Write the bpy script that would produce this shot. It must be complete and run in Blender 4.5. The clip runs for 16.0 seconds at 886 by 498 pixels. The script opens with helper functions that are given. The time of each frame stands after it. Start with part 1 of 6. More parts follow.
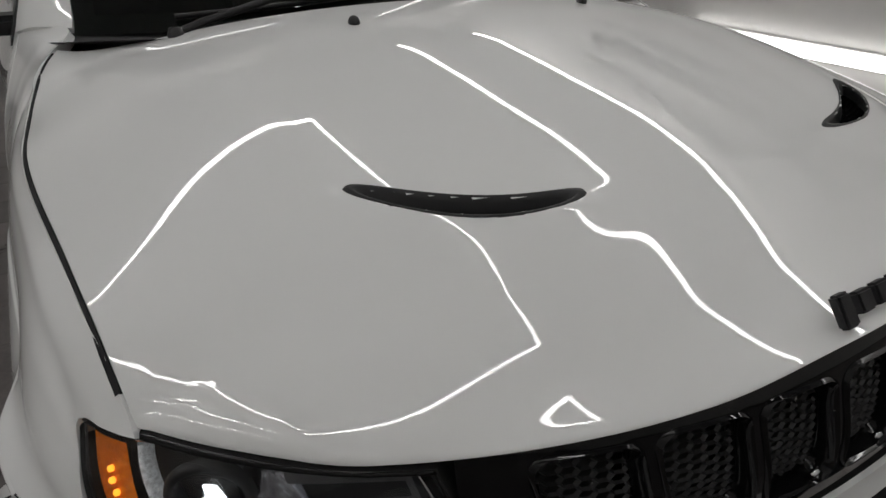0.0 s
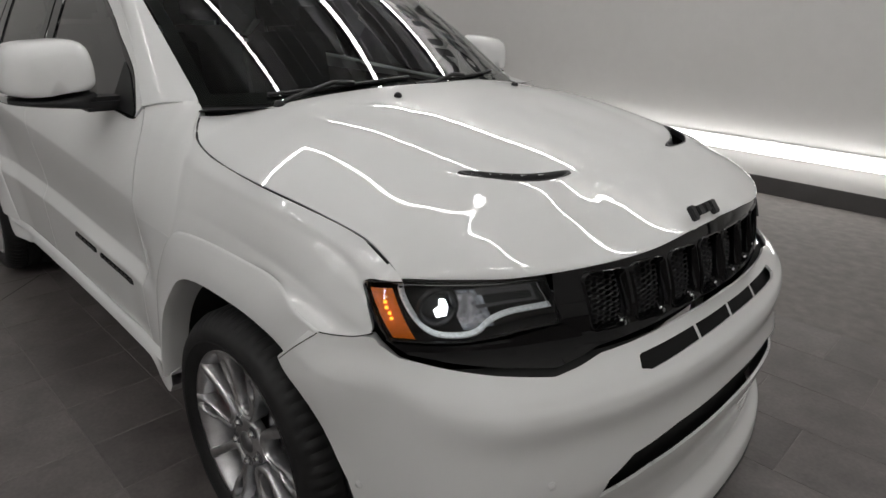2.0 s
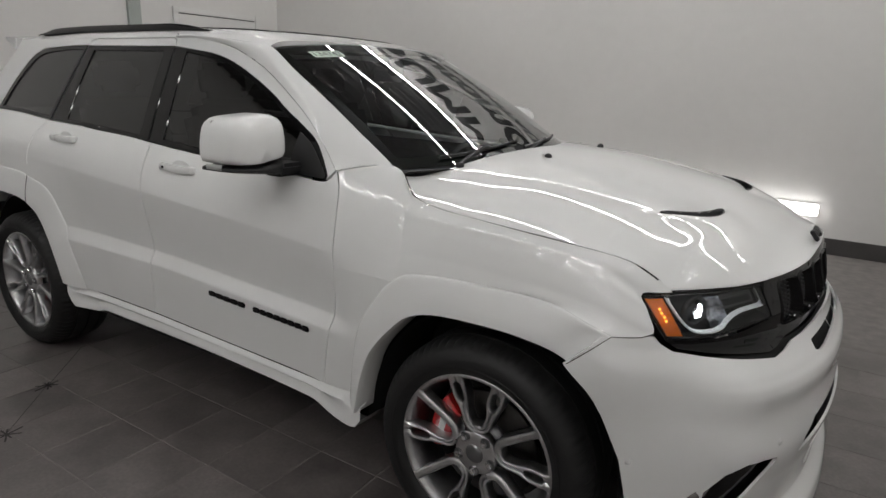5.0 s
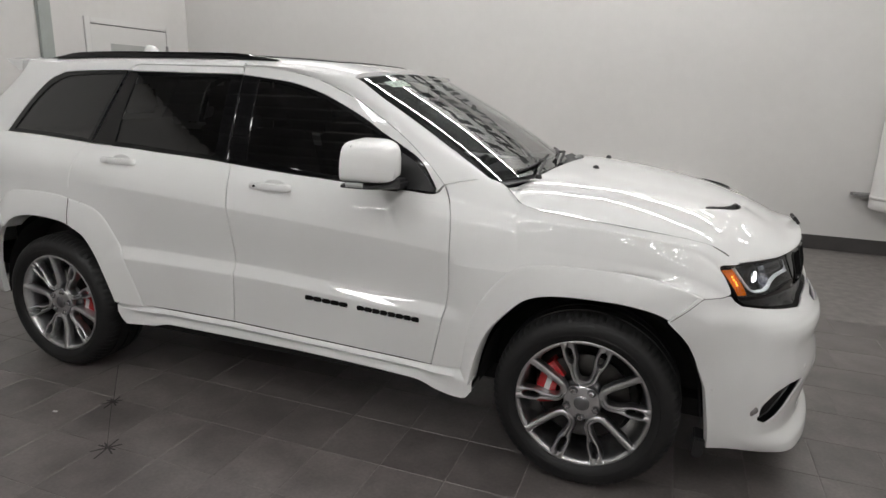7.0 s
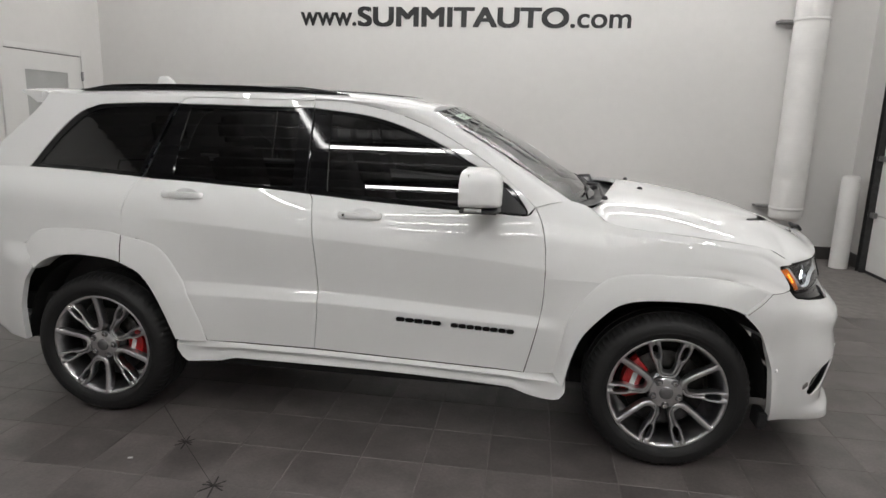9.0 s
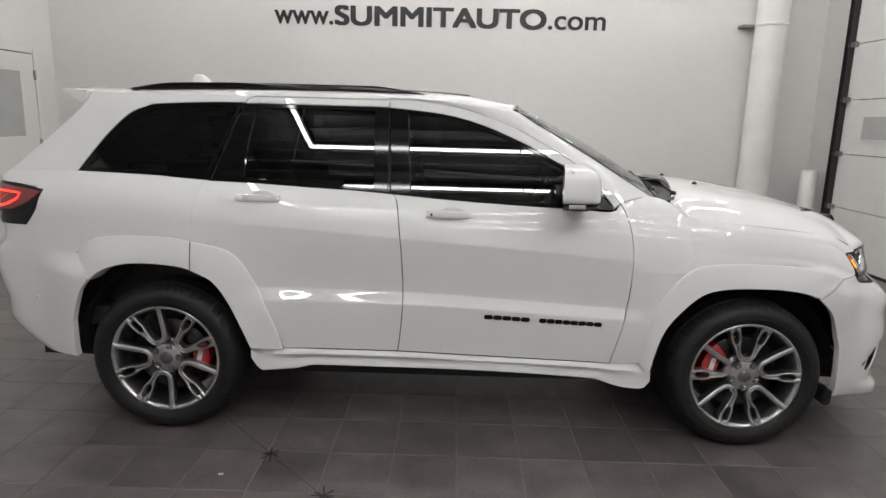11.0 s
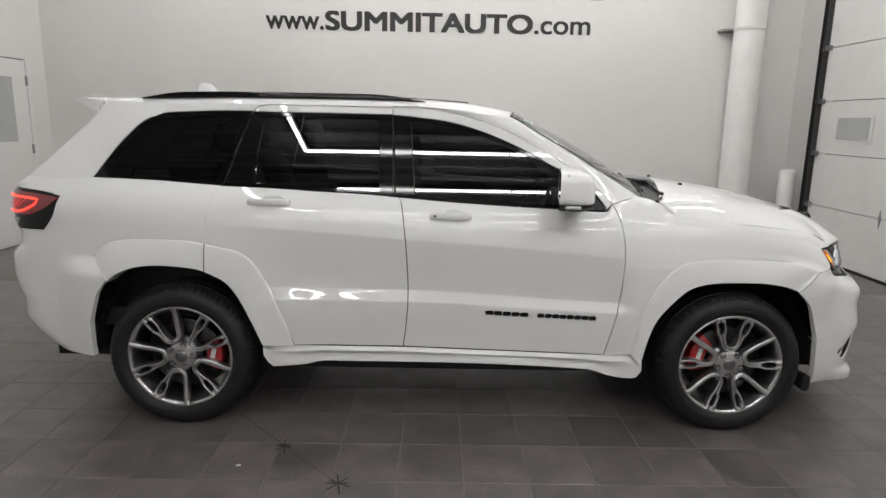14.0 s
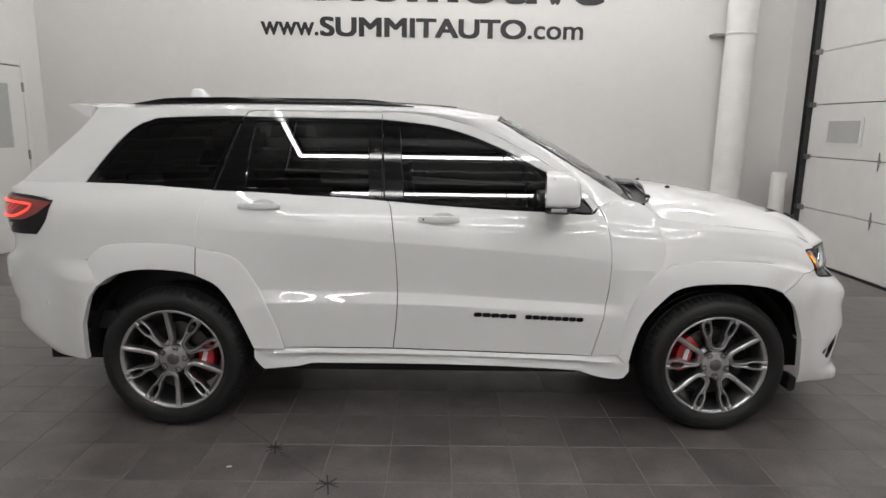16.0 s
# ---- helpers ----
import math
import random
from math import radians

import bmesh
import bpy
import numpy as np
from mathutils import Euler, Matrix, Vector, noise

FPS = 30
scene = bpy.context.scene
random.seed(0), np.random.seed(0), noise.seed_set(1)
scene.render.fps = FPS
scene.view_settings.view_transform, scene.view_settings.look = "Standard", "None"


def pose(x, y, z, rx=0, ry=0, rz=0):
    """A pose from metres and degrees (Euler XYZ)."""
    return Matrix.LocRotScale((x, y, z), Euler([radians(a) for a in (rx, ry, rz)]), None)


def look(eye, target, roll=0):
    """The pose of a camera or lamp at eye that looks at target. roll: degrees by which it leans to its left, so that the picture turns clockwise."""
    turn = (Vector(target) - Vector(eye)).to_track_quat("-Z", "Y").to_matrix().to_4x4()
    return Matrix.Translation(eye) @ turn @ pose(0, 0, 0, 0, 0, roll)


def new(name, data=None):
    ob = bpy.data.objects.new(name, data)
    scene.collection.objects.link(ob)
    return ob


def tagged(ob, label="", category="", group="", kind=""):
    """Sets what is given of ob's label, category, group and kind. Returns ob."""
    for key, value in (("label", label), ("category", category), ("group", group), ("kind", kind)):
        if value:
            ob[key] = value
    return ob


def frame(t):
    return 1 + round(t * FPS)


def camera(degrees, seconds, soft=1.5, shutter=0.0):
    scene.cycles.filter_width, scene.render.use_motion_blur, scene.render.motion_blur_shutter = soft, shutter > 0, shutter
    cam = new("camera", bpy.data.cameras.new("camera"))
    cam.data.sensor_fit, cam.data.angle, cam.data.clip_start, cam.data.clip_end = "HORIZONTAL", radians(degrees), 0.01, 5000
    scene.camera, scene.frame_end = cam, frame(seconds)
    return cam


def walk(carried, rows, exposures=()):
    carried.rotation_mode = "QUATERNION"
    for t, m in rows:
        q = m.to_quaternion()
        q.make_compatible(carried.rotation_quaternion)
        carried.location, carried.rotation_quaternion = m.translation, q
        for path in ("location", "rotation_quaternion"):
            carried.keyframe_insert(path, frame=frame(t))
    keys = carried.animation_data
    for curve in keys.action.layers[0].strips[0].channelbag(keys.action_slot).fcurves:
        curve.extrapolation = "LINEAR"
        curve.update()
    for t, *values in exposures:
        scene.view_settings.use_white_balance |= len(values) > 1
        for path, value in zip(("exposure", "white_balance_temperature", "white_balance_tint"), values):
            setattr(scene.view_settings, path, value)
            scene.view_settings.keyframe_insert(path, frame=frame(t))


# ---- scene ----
cam = camera(70.6, 16.0)
PATH = [
    (0, (2.517, -0.804, 1.475), (1.026, 0.116, 0.509), 0.3),
    (0.5, (2.564, -1.026, 1.499), (1.143, 0.016, 0.554), 0.9),
    (1, (2.65, -1.237, 1.527), (1.303, -0.031, 0.672), 1.4),
    (1.5, (2.762, -1.431, 1.506), (1.447, -0.128, 0.747), 1.8),
    (2, (2.844, -1.611, 1.533), (1.548, -0.267, 0.817), 1.8),
    (2.5, (2.861, -1.832, 1.555), (1.618, -0.423, 0.87), 1.9),
    (3, (2.822, -2.034, 1.562), (1.608, -0.575, 0.933), 2.0),
    (3.5, (2.713, -2.151, 1.551), (1.518, -0.646, 0.998), 1.9),
    (4, (2.556, -2.245, 1.535), (1.404, -0.699, 1.002), 1.9),
    (6.5, (1.913, -3.123, 1.595), (1.135, -1.352, 1.088), 1.8),
    (7, (1.699, -3.35, 1.613), (1.04, -1.527, 1.12), 1.9),
    (7.5, (1.478, -3.476, 1.597), (0.922, -1.609, 1.144), 1.8),
    (8, (1.212, -3.557, 1.615), (0.785, -1.651, 1.187), 1.8),
    (8.5, (0.999, -3.686, 1.613), (0.653, -1.761, 1.196), 1.8),
    (9, (0.777, -3.831, 1.624), (0.504, -1.892, 1.214), 1.7),
    (9.5, (0.537, -3.889, 1.6), (0.341, -1.941, 1.195), 1.7),
    (10, (0.298, -3.907, 1.595), (0.17, -1.952, 1.193), 1.6),
    (12.5, (-0.166, -3.922, 1.596), (-0.135, -1.963, 1.194), 1.2),
    (13, (-0.168, -3.955, 1.602), (-0.133, -1.996, 1.201), 1.1),
    (13.5, (-0.146, -4.015, 1.613), (-0.119, -2.055, 1.214), 1.1),
    (14, (-0.115, -4.082, 1.623), (-0.095, -2.122, 1.224), 1.1),
    (14.5, (-0.08, -4.125, 1.638), (-0.065, -2.165, 1.239), 1.0),
    (15, (-0.078, -4.111, 1.631), (-0.061, -2.151, 1.231), 1.0),
    (15.5, (-0.066, -4.112, 1.635), (-0.045, -2.153, 1.234), 0.9),
    (16, (-0.063, -4.123, 1.623), (-0.039, -2.16, 1.238), 0.9),
]
walk(cam, [(t, look(eye, target, roll)) for t, eye, target, roll in PATH],
     exposures=[(0, -1.02), (0.5, -0.86), (1, -0.70), (1.5, -0.58), (2.5, -0.50), (4, -0.46), (6.5, -0.16), (7, 0.0), (8, 0.03), (10, 0.06), (16, 0.10)])

# ---- light ----
world = bpy.data.worlds.new("world")
scene.world = world
world.use_nodes = True
world.node_tree.nodes["Background"].inputs[0].default_value = (0.05, 0.05, 0.05, 1)
world.node_tree.nodes["Background"].inputs[1].default_value = 0.2
TUBE_POWER, STRIP_POWER = 32.0, 8.5


# ---- materials ----
def material(name, color, rough=0.5, metal=0.0, coat=0.0, noise_scale=0, spread=0.0, bump=0.0, bump_scale=200, glow=0.0, clear=0.0, ior=1.5, random=0.0):
    m = bpy.data.materials.new(name)
    m.use_nodes = True
    nt = m.node_tree
    b = nt.nodes["Principled BSDF"]
    b.inputs["Base Color"].default_value = (*color, 1)
    b.inputs["Roughness"].default_value = rough
    b.inputs["Metallic"].default_value = metal
    b.inputs["IOR"].default_value = ior
    b.inputs["Coat Weight"].default_value = coat
    b.inputs["Coat Roughness"].default_value = 0.01
    b.inputs["Coat IOR"].default_value = 1.58
    b.inputs["Transmission Weight"].default_value = clear
    if glow:
        b.inputs["Emission Color"].default_value = (*color, 1)
        b.inputs["Emission Strength"].default_value = glow
    co = nt.nodes.new("ShaderNodeTexCoord")
    where = co.outputs["Object"]
    if random:
        shift = nt.nodes.new("ShaderNodeVectorMath")
        shift.operation = "MULTIPLY_ADD"
        pick = nt.nodes.new("ShaderNodeObjectInfo")
        nt.links.new(pick.outputs["Random"], shift.inputs[0])
        shift.inputs[1].default_value = (37.0, 91.0, 53.0)
        nt.links.new(co.outputs["Object"], shift.inputs[2])
        where = shift.outputs[0]
    if noise_scale:
        last = None
        for k, (sc, am) in enumerate(((noise_scale, 1.0), (noise_scale * 14, 0.5))):
            n = nt.nodes.new("ShaderNodeTexNoise")
            n.inputs["Scale"].default_value = sc
            n.inputs["Detail"].default_value = 6
            nt.links.new(where, n.inputs["Vector"])
            r = nt.nodes.new("ShaderNodeMapRange")
            r.inputs["From Min"].default_value, r.inputs["From Max"].default_value = 0.3, 0.7
            r.inputs["To Min"].default_value, r.inputs["To Max"].default_value = 1 - spread * am, 1 + spread * am
            nt.links.new(n.outputs["Fac"], r.inputs["Value"])
            if last is None:
                last = r.outputs[0]
            else:
                mu = nt.nodes.new("ShaderNodeMath")
                mu.operation = "MULTIPLY"
                nt.links.new(last, mu.inputs[0])
                nt.links.new(r.outputs[0], mu.inputs[1])
                last = mu.outputs[0]
        if random:
            oi = nt.nodes.new("ShaderNodeObjectInfo")
            r = nt.nodes.new("ShaderNodeMapRange")
            r.inputs["To Min"].default_value, r.inputs["To Max"].default_value = 1 - random, 1 + random
            nt.links.new(oi.outputs["Random"], r.inputs["Value"])
            mu = nt.nodes.new("ShaderNodeMath")
            mu.operation = "MULTIPLY"
            nt.links.new(last, mu.inputs[0])
            nt.links.new(r.outputs[0], mu.inputs[1])
            last = mu.outputs[0]
        vm = nt.nodes.new("ShaderNodeVectorMath")
        vm.operation = "SCALE"
        vm.inputs[0].default_value = color
        nt.links.new(last, vm.inputs["Scale"])
        nt.links.new(vm.outputs[0], b.inputs["Base Color"])
        rr = nt.nodes.new("ShaderNodeMath")
        rr.operation = "MULTIPLY_ADD"
        rr.inputs[1].default_value = rough*0.3
        rr.inputs[2].default_value = rough*0.7
        nt.links.new(last, rr.inputs[0])
        nt.links.new(rr.outputs[0], b.inputs["Roughness"])
    if bump:
        n = nt.nodes.new("ShaderNodeTexNoise")
        n.inputs["Scale"].default_value = bump_scale
        n.inputs["Detail"].default_value = 4
        nt.links.new(where, n.inputs["Vector"])
        bu = nt.nodes.new("ShaderNodeBump")
        bu.inputs["Strength"].default_value = bump
        bu.inputs["Distance"].default_value = 0.002
        nt.links.new(n.outputs["Fac"], bu.inputs["Height"])
        nt.links.new(bu.outputs[0], b.inputs["Normal"])
    return m


def glass_material(name, tint, rough=0.0, ior=1.45):
    """Thin tinted pane: a clear filter with a mirror sheen that grows at a grazing look."""
    m = bpy.data.materials.new(name)
    m.use_nodes = True
    nt = m.node_tree
    nt.nodes.remove(nt.nodes["Principled BSDF"])
    tr, gl, mx, fr = (nt.nodes.new("ShaderNode" + k) for k in ("BsdfTransparent", "BsdfGlossy", "MixShader", "Fresnel"))
    tr.inputs[0].default_value = (*tint, 1)
    gl.inputs["Roughness"].default_value = rough
    gl.inputs["Color"].default_value = (1, 1, 1, 1)
    fr.inputs["IOR"].default_value = ior
    nt.links.new(fr.outputs[0], mx.inputs[0])
    nt.links.new(tr.outputs[0], mx.inputs[1])
    nt.links.new(gl.outputs[0], mx.inputs[2])
    nt.links.new(mx.outputs[0], nt.nodes["Material Output"].inputs[0])
    return m


WHITE = material("white_paint", (0.82, 0.825, 0.82), 0.55, coat=1.0, noise_scale=3, spread=0.006)
WHITE.node_tree.nodes["Principled BSDF"].inputs["Specular IOR Level"].default_value = 0.05
GLOSSBLACK = material("gloss_black", (0.0045, 0.0045, 0.005), 0.05, coat=0.0, ior=1.42, noise_scale=8, spread=0.1)
SATIN = material("satin_black_plastic", (0.011, 0.011, 0.012), 0.5, noise_scale=30, spread=0.2, bump=0.15, bump_scale=600)
INNER = material("matte_black", (0.008, 0.008, 0.008), 0.8, noise_scale=20, spread=0.2)
RUBBER = material("tyre_rubber", (0.0065, 0.0065, 0.007), 0.6, noise_scale=18, spread=0.25, bump=0.25, bump_scale=300)
ALLOY = material("polished_dark_alloy", (0.58, 0.58, 0.59), 0.30, metal=1.0, noise_scale=25, spread=0.12)
ALLOYDARK = material("grey_painted_alloy", (0.22, 0.22, 0.23), 0.30, metal=0.9, noise_scale=25, spread=0.15)
REFLECTOR = material("lamp_reflector", (0.62, 0.63, 0.68), 0.22, metal=1.0, noise_scale=70, spread=0.35, bump=0.8, bump_scale=90)
CHROME = material("chrome", (0.75, 0.75, 0.76), 0.08, metal=1.0, noise_scale=40, spread=0.03)
# disc steel with the shade behind the spokes put into its colour
SHADED_STEEL = material("shade_dark_brake_steel", (0.045, 0.043, 0.042), 0.35, metal=1.0, noise_scale=60, spread=0.15)
RED = material("red_caliper_paint", (0.42, 0.010, 0.012), 0.28, coat=0.6, noise_scale=30, spread=0.08)
WHITEMARK = material("white_marking", (0.7, 0.7, 0.7), 0.5, noise_scale=60, spread=0.05)
TINT = glass_material("privacy_glass", (0.085, 0.088, 0.088), ior=1.62)
SHIELD = glass_material("windshield_glass", (0.50, 0.58, 0.54), ior=1.72)
LENS = glass_material("clear_lens", (0.86, 0.87, 0.88), ior=1.4)
AMBER = material("amber_reflector", (0.62, 0.15, 0.008), 0.22, coat=0.6, noise_scale=160, spread=0.35, bump=0.8, bump_scale=220, glow=0.16)
AMBERLIT = material("lit_amber_bulb", (1.0, 0.42, 0.03), 0.3, glow=3.0)
LEDWHITE = material("led_light_guide", (0.90, 0.93, 0.95), 0.25, noise_scale=240, spread=0.3, bump=0.6, bump_scale=400, glow=0.06)
LAMPLIT = material("lit_projector", (0.93, 0.97, 1.0), 0.2, glow=6.0)
REDLENS = material("red_tail_lens", (0.22, 0.006, 0.008), 0.12, coat=0.9, noise_scale=60, spread=0.12)
REDLIT = material("lit_red_guide", (1.0, 0.05, 0.03), 0.3, glow=1.6)
REDGLOW = material("dim_red_lens", (0.6, 0.012, 0.012), 0.15, coat=0.6, glow=0.6)
TRIMGREY = material("grey_lamp_housing", (0.13, 0.13, 0.135), 0.30, metal=0.6, noise_scale=50, spread=0.2)
SEAT = material("black_leather", (0.022, 0.021, 0.021), 0.55, noise_scale=40, spread=0.2, bump=0.3, bump_scale=260)
HEADLINER = material("grey_headliner", (0.20, 0.20, 0.19), 0.9, noise_scale=60, spread=0.1)
PAPER = material("pale_green_sticker", (0.62, 0.76, 0.64), 0.6, noise_scale=50, spread=0.05)
INK = material("black_marker_ink", (0.01, 0.01, 0.012), 0.5)
WALLPAINT = material("white_wall_paint", (0.70, 0.69, 0.675), 0.6, noise_scale=0.8, spread=0.025, bump=0.12, bump_scale=90)
DOORPAINT = material("white_door_paint", (0.72, 0.715, 0.70), 0.35, noise_scale=2, spread=0.02)
SECTIONPAINT = material("white_sectional_steel", (0.70, 0.695, 0.68), 0.38, noise_scale=5, spread=0.03, bump=0.35, bump_scale=120)
CEILPAINT = material("dark_ceiling_metal", (0.30, 0.30, 0.303), 0.6, noise_scale=2, spread=0.15)
TILE = material("dark_stone_tile", (0.129, 0.115, 0.111), 0.32, noise_scale=5.0, spread=0.27, bump=0.12, bump_scale=60, random=0.13)
GROUT = material("grey_grout", (0.18, 0.165, 0.158), 0.75, noise_scale=12, spread=0.2)
SCUFF = material("dark_scuff", (0.022, 0.019, 0.018), 0.6, noise_scale=40, spread=0.3)
BASEGREY = material("dark_grey_baseboard", (0.06, 0.056, 0.055), 0.45, noise_scale=6, spread=0.12)
SIGNBLACK = material("black_vinyl_lettering", (0.012, 0.012, 0.013), 0.45, noise_scale=20, spread=0.1)
TUBELIGHT = material("led_tube", (1.0, 0.985, 0.968), 0.5, glow=TUBE_POWER)
STRIPLIGHT = material("led_strip", (1.0, 0.985, 0.965), 0.5, glow=STRIP_POWER)
GALV = material("galvanised_steel", (0.30, 0.30, 0.30), 0.42, metal=0.9, noise_scale=30, spread=0.2)
BLACKRAIL = material("dark_track_steel", (0.05, 0.05, 0.05), 0.5, metal=0.5, noise_scale=20, spread=0.25)
FOAM = material("white_pipe_wrap", (0.74, 0.73, 0.715), 0.55, noise_scale=5, spread=0.04, bump=0.5, bump_scale=35)
FROST = material("frosted_pane", (0.42, 0.43, 0.42), 0.35, noise_scale=4, spread=0.05)


# ---- building helpers ----
def part(name, bm, mat, parent=None, label="", smooth=True):
    me = bpy.data.meshes.new(name)
    for f in bm.faces:
        f.smooth = smooth
    bm.to_mesh(me)
    bm.free()
    me.materials.append(mat)
    ob = new(name, me)
    if parent is not None:
        ob.parent = parent
    if label:
        ob["label"] = label
    return ob


def sharpen(bm, degrees=35):
    bm.normal_update()
    for e in bm.edges:
        if len(e.link_faces) == 2 and e.calc_face_angle(0) > radians(degrees):
            e.smooth = False
    return bm


def box(bm, x0, x1, y0, y1, z0, z1, bevel=0.0, m=None):
    r = bmesh.ops.create_cube(bm, size=1, matrix=Matrix.LocRotScale(((x0+x1)/2, (y0+y1)/2, (z0+z1)/2), None, (abs(x1-x0), abs(y1-y0), abs(z1-z0))))
    vs = r["verts"]
    if bevel:
        g = bmesh.ops.bevel(bm, geom=list({e for v in vs for e in v.link_edges}), offset=bevel, segments=2, affect="EDGES")
        vs = list({v for f in g["faces"] for v in f.verts} | {v for v in vs if v.is_valid})
    if m is not None:
        bmesh.ops.transform(bm, matrix=m, verts=vs)
    return bm


def one_box(x0, x1, y0, y1, z0, z1, bevel=0.0, m=None):
    return sharpen(box(bmesh.new(), x0, x1, y0, y1, z0, z1, bevel, m), 50)


def prism(outline, depth, axis="z", bevel=0.0, at=0.0):
    """A flat outline, in two axes, drawn out along the third and bevelled."""
    bm = bmesh.new()
    put = {"z": lambda a, b, c: (a, b, c), "y": lambda a, b, c: (a, c, b), "x": lambda a, b, c: (c, a, b)}[axis]
    f = bm.faces.new([bm.verts.new(put(a, b, at)) for a, b in outline])
    r = bmesh.ops.extrude_face_region(bm, geom=[f])
    d = Vector(put(0, 0, depth))
    bmesh.ops.translate(bm, vec=d, verts=[v for v in r["geom"] if isinstance(v, bmesh.types.BMVert)])
    bmesh.ops.recalc_face_normals(bm, faces=bm.faces)
    if bevel:
        bmesh.ops.bevel(bm, geom=list(bm.edges), offset=bevel, segments=2, affect="EDGES")
    return sharpen(bm, 40)


def lathe(profile, n, axis="y", start=0.0, sweep=2*math.pi):
    """A profile of (radius, along) turned round an axis."""
    bm = bmesh.new()
    full = abs(sweep - 2*math.pi) < 1e-6
    rings = []
    for i in range(n if full else n + 1):
        a = start + sweep * i / n
        ca, sa = math.cos(a), math.sin(a)
        row = []
        for r, h in profile:
            p = {"y": (r*ca, h, r*sa), "z": (r*ca, r*sa, h), "x": (h, r*ca, r*sa)}[axis]
            row.append(bm.verts.new(p))
        rings.append(row)
    for i in range(n):
        a, b = rings[i], rings[(i+1) % len(rings)]
        for j in range(len(profile)-1):
            bm.faces.new((a[j], a[j+1], b[j+1], b[j]))
    bmesh.ops.remove_doubles(bm, verts=bm.verts, dist=1e-6)
    bmesh.ops.recalc_face_normals(bm, faces=bm.faces)
    return bm


def tube(points, radius, n=8, taper=None):
    """A round bar along points."""
    bm = bmesh.new()
    pts = [Vector(p) for p in points]
    rings = []
    for i, p in enumerate(pts):
        d = (pts[min(i+1, len(pts)-1)] - pts[max(i-1, 0)]).normalized()
        u = d.cross(Vector((0, 0, 1)))
        if u.length < 1e-3:
            u = d.cross(Vector((0, 1, 0)))
        u.normalize()
        w = u.cross(d)
        r = radius if taper is None else taper[i]
        rings.append([bm.verts.new(p + r*(math.cos(2*math.pi*k/n)*u + math.sin(2*math.pi*k/n)*w)) for k in range(n)])
    for a, b in zip(rings, rings[1:]):
        for k in range(n):
            bm.faces.new((a[k], a[(k+1) % n], b[(k+1) % n], b[k]))
    bm.faces.new(rings[0])
    bm.faces.new(rings[-1])
    bmesh.ops.recalc_face_normals(bm, faces=bm.faces)
    return sharpen(bm, 60)


def curve(pts, n, soft=True):
    """Points spaced evenly along a curve through the given ones."""
    p = np.asarray(pts, float)
    if soft and len(p) > 2:
        q = np.vstack([2*p[0]-p[1], p, 2*p[-1]-p[-2]])
        out = []
        for i in range(1, len(q)-2):
            t = np.linspace(0, 1, 24, endpoint=False)[:, None]
            a, b, c, d = q[i-1], q[i], q[i+1], q[i+2]
            out.append(0.5*((2*b) + (c-a)*t + (2*a-5*b+4*c-d)*t*t + (3*b-3*c+d-a)*t**3))
        p = np.vstack(out + [p[-1:]])
    s = np.concatenate([[0], np.cumsum(np.linalg.norm(np.diff(p, axis=0), axis=1))])
    k = np.linspace(0, s[-1], n)
    return np.stack([np.interp(k, s, p[:, j]) for j in range(p.shape[1])], 1)


def coons(bottom, right, top, left, nu, nv, gap=0.0, soft=True):
    """A grid that fills four boundary curves; gap draws its rim inwards."""
    b, t = curve(bottom, nu, soft), curve(top, nu, soft)
    l, r = curve(left, nv, soft), curve(right, nv, soft)
    u = np.linspace(0, 1, nu)[:, None, None]
    v = np.linspace(0, 1, nv)[None, :, None]
    g = ((1-v)*b[:, None] + v*t[:, None] + (1-u)*l[None] + u*r[None]
         - ((1-u)*(1-v)*b[0] + u*(1-v)*b[-1] + (1-u)*v*t[0] + u*v*t[-1]))
    if gap:
        for a, c in (((0,), (1,)), ((-1,), (-2,))):
            d = g[c[0]] - g[a[0]]
            g[a[0]] += gap * d / np.maximum(np.linalg.norm(d, axis=-1, keepdims=True), 1e-9)
        for a, c in ((0, 1), (-1, -2)):
            d = g[:, c] - g[:, a]
            g[:, a] += gap * d / np.maximum(np.linalg.norm(d, axis=-1, keepdims=True), 1e-9)
    return g


def grid_faces(bm, P, inside=(0, 0, 0.8), flip=None):
    n, m = P.shape[:2]
    vs = [[bm.verts.new(P[i, j]) for j in range(m)] for i in range(n)]
    fs = []
    for i in range(n-1):
        for j in range(m-1):
            try:
                fs.append(bm.faces.new((vs[i][j], vs[i+1][j], vs[i+1][j+1], vs[i][j+1])))
            except ValueError:
                pass
    if flip is None:
        f = fs[len(fs)//2]
        f.normal_update()
        flip = f.normal.dot(f.calc_center_median() - Vector(inside)) < 0
    if flip:
        for f in fs:
            f.normal_flip()
    return fs


def panel(grids, th=0.02, inside=(0, 0, 0.8), weld=2e-3):
    """A sheet of one or more grids whose rim turns inwards."""
    bm = bmesh.new()
    for g in grids:
        grid_faces(bm, np.asarray(g), inside)
    if len(grids) > 1:
        bmesh.ops.remove_doubles(bm, verts=bm.verts, dist=weld)
    bm.normal_update()
    nor = {v: v.normal.copy() for v in bm.verts}
    rim = [e for e in bm.edges if e.is_boundary]
    r = bmesh.ops.extrude_edge_only(bm, edges=rim)
    fresh = [v for v in r["geom"] if isinstance(v, bmesh.types.BMVert)]
    for v in fresh:
        old = next((e.other_vert(v) for e in v.link_edges if e.other_vert(v) in nor), None)
        if old is not None:
            v.co -= nor[old] * th
    for e in rim:
        if e.is_valid:
            e.smooth = False
    bmesh.ops.recalc_face_normals(bm, faces=[f for f in r["geom"] if isinstance(f, bmesh.types.BMFace)])
    return bm


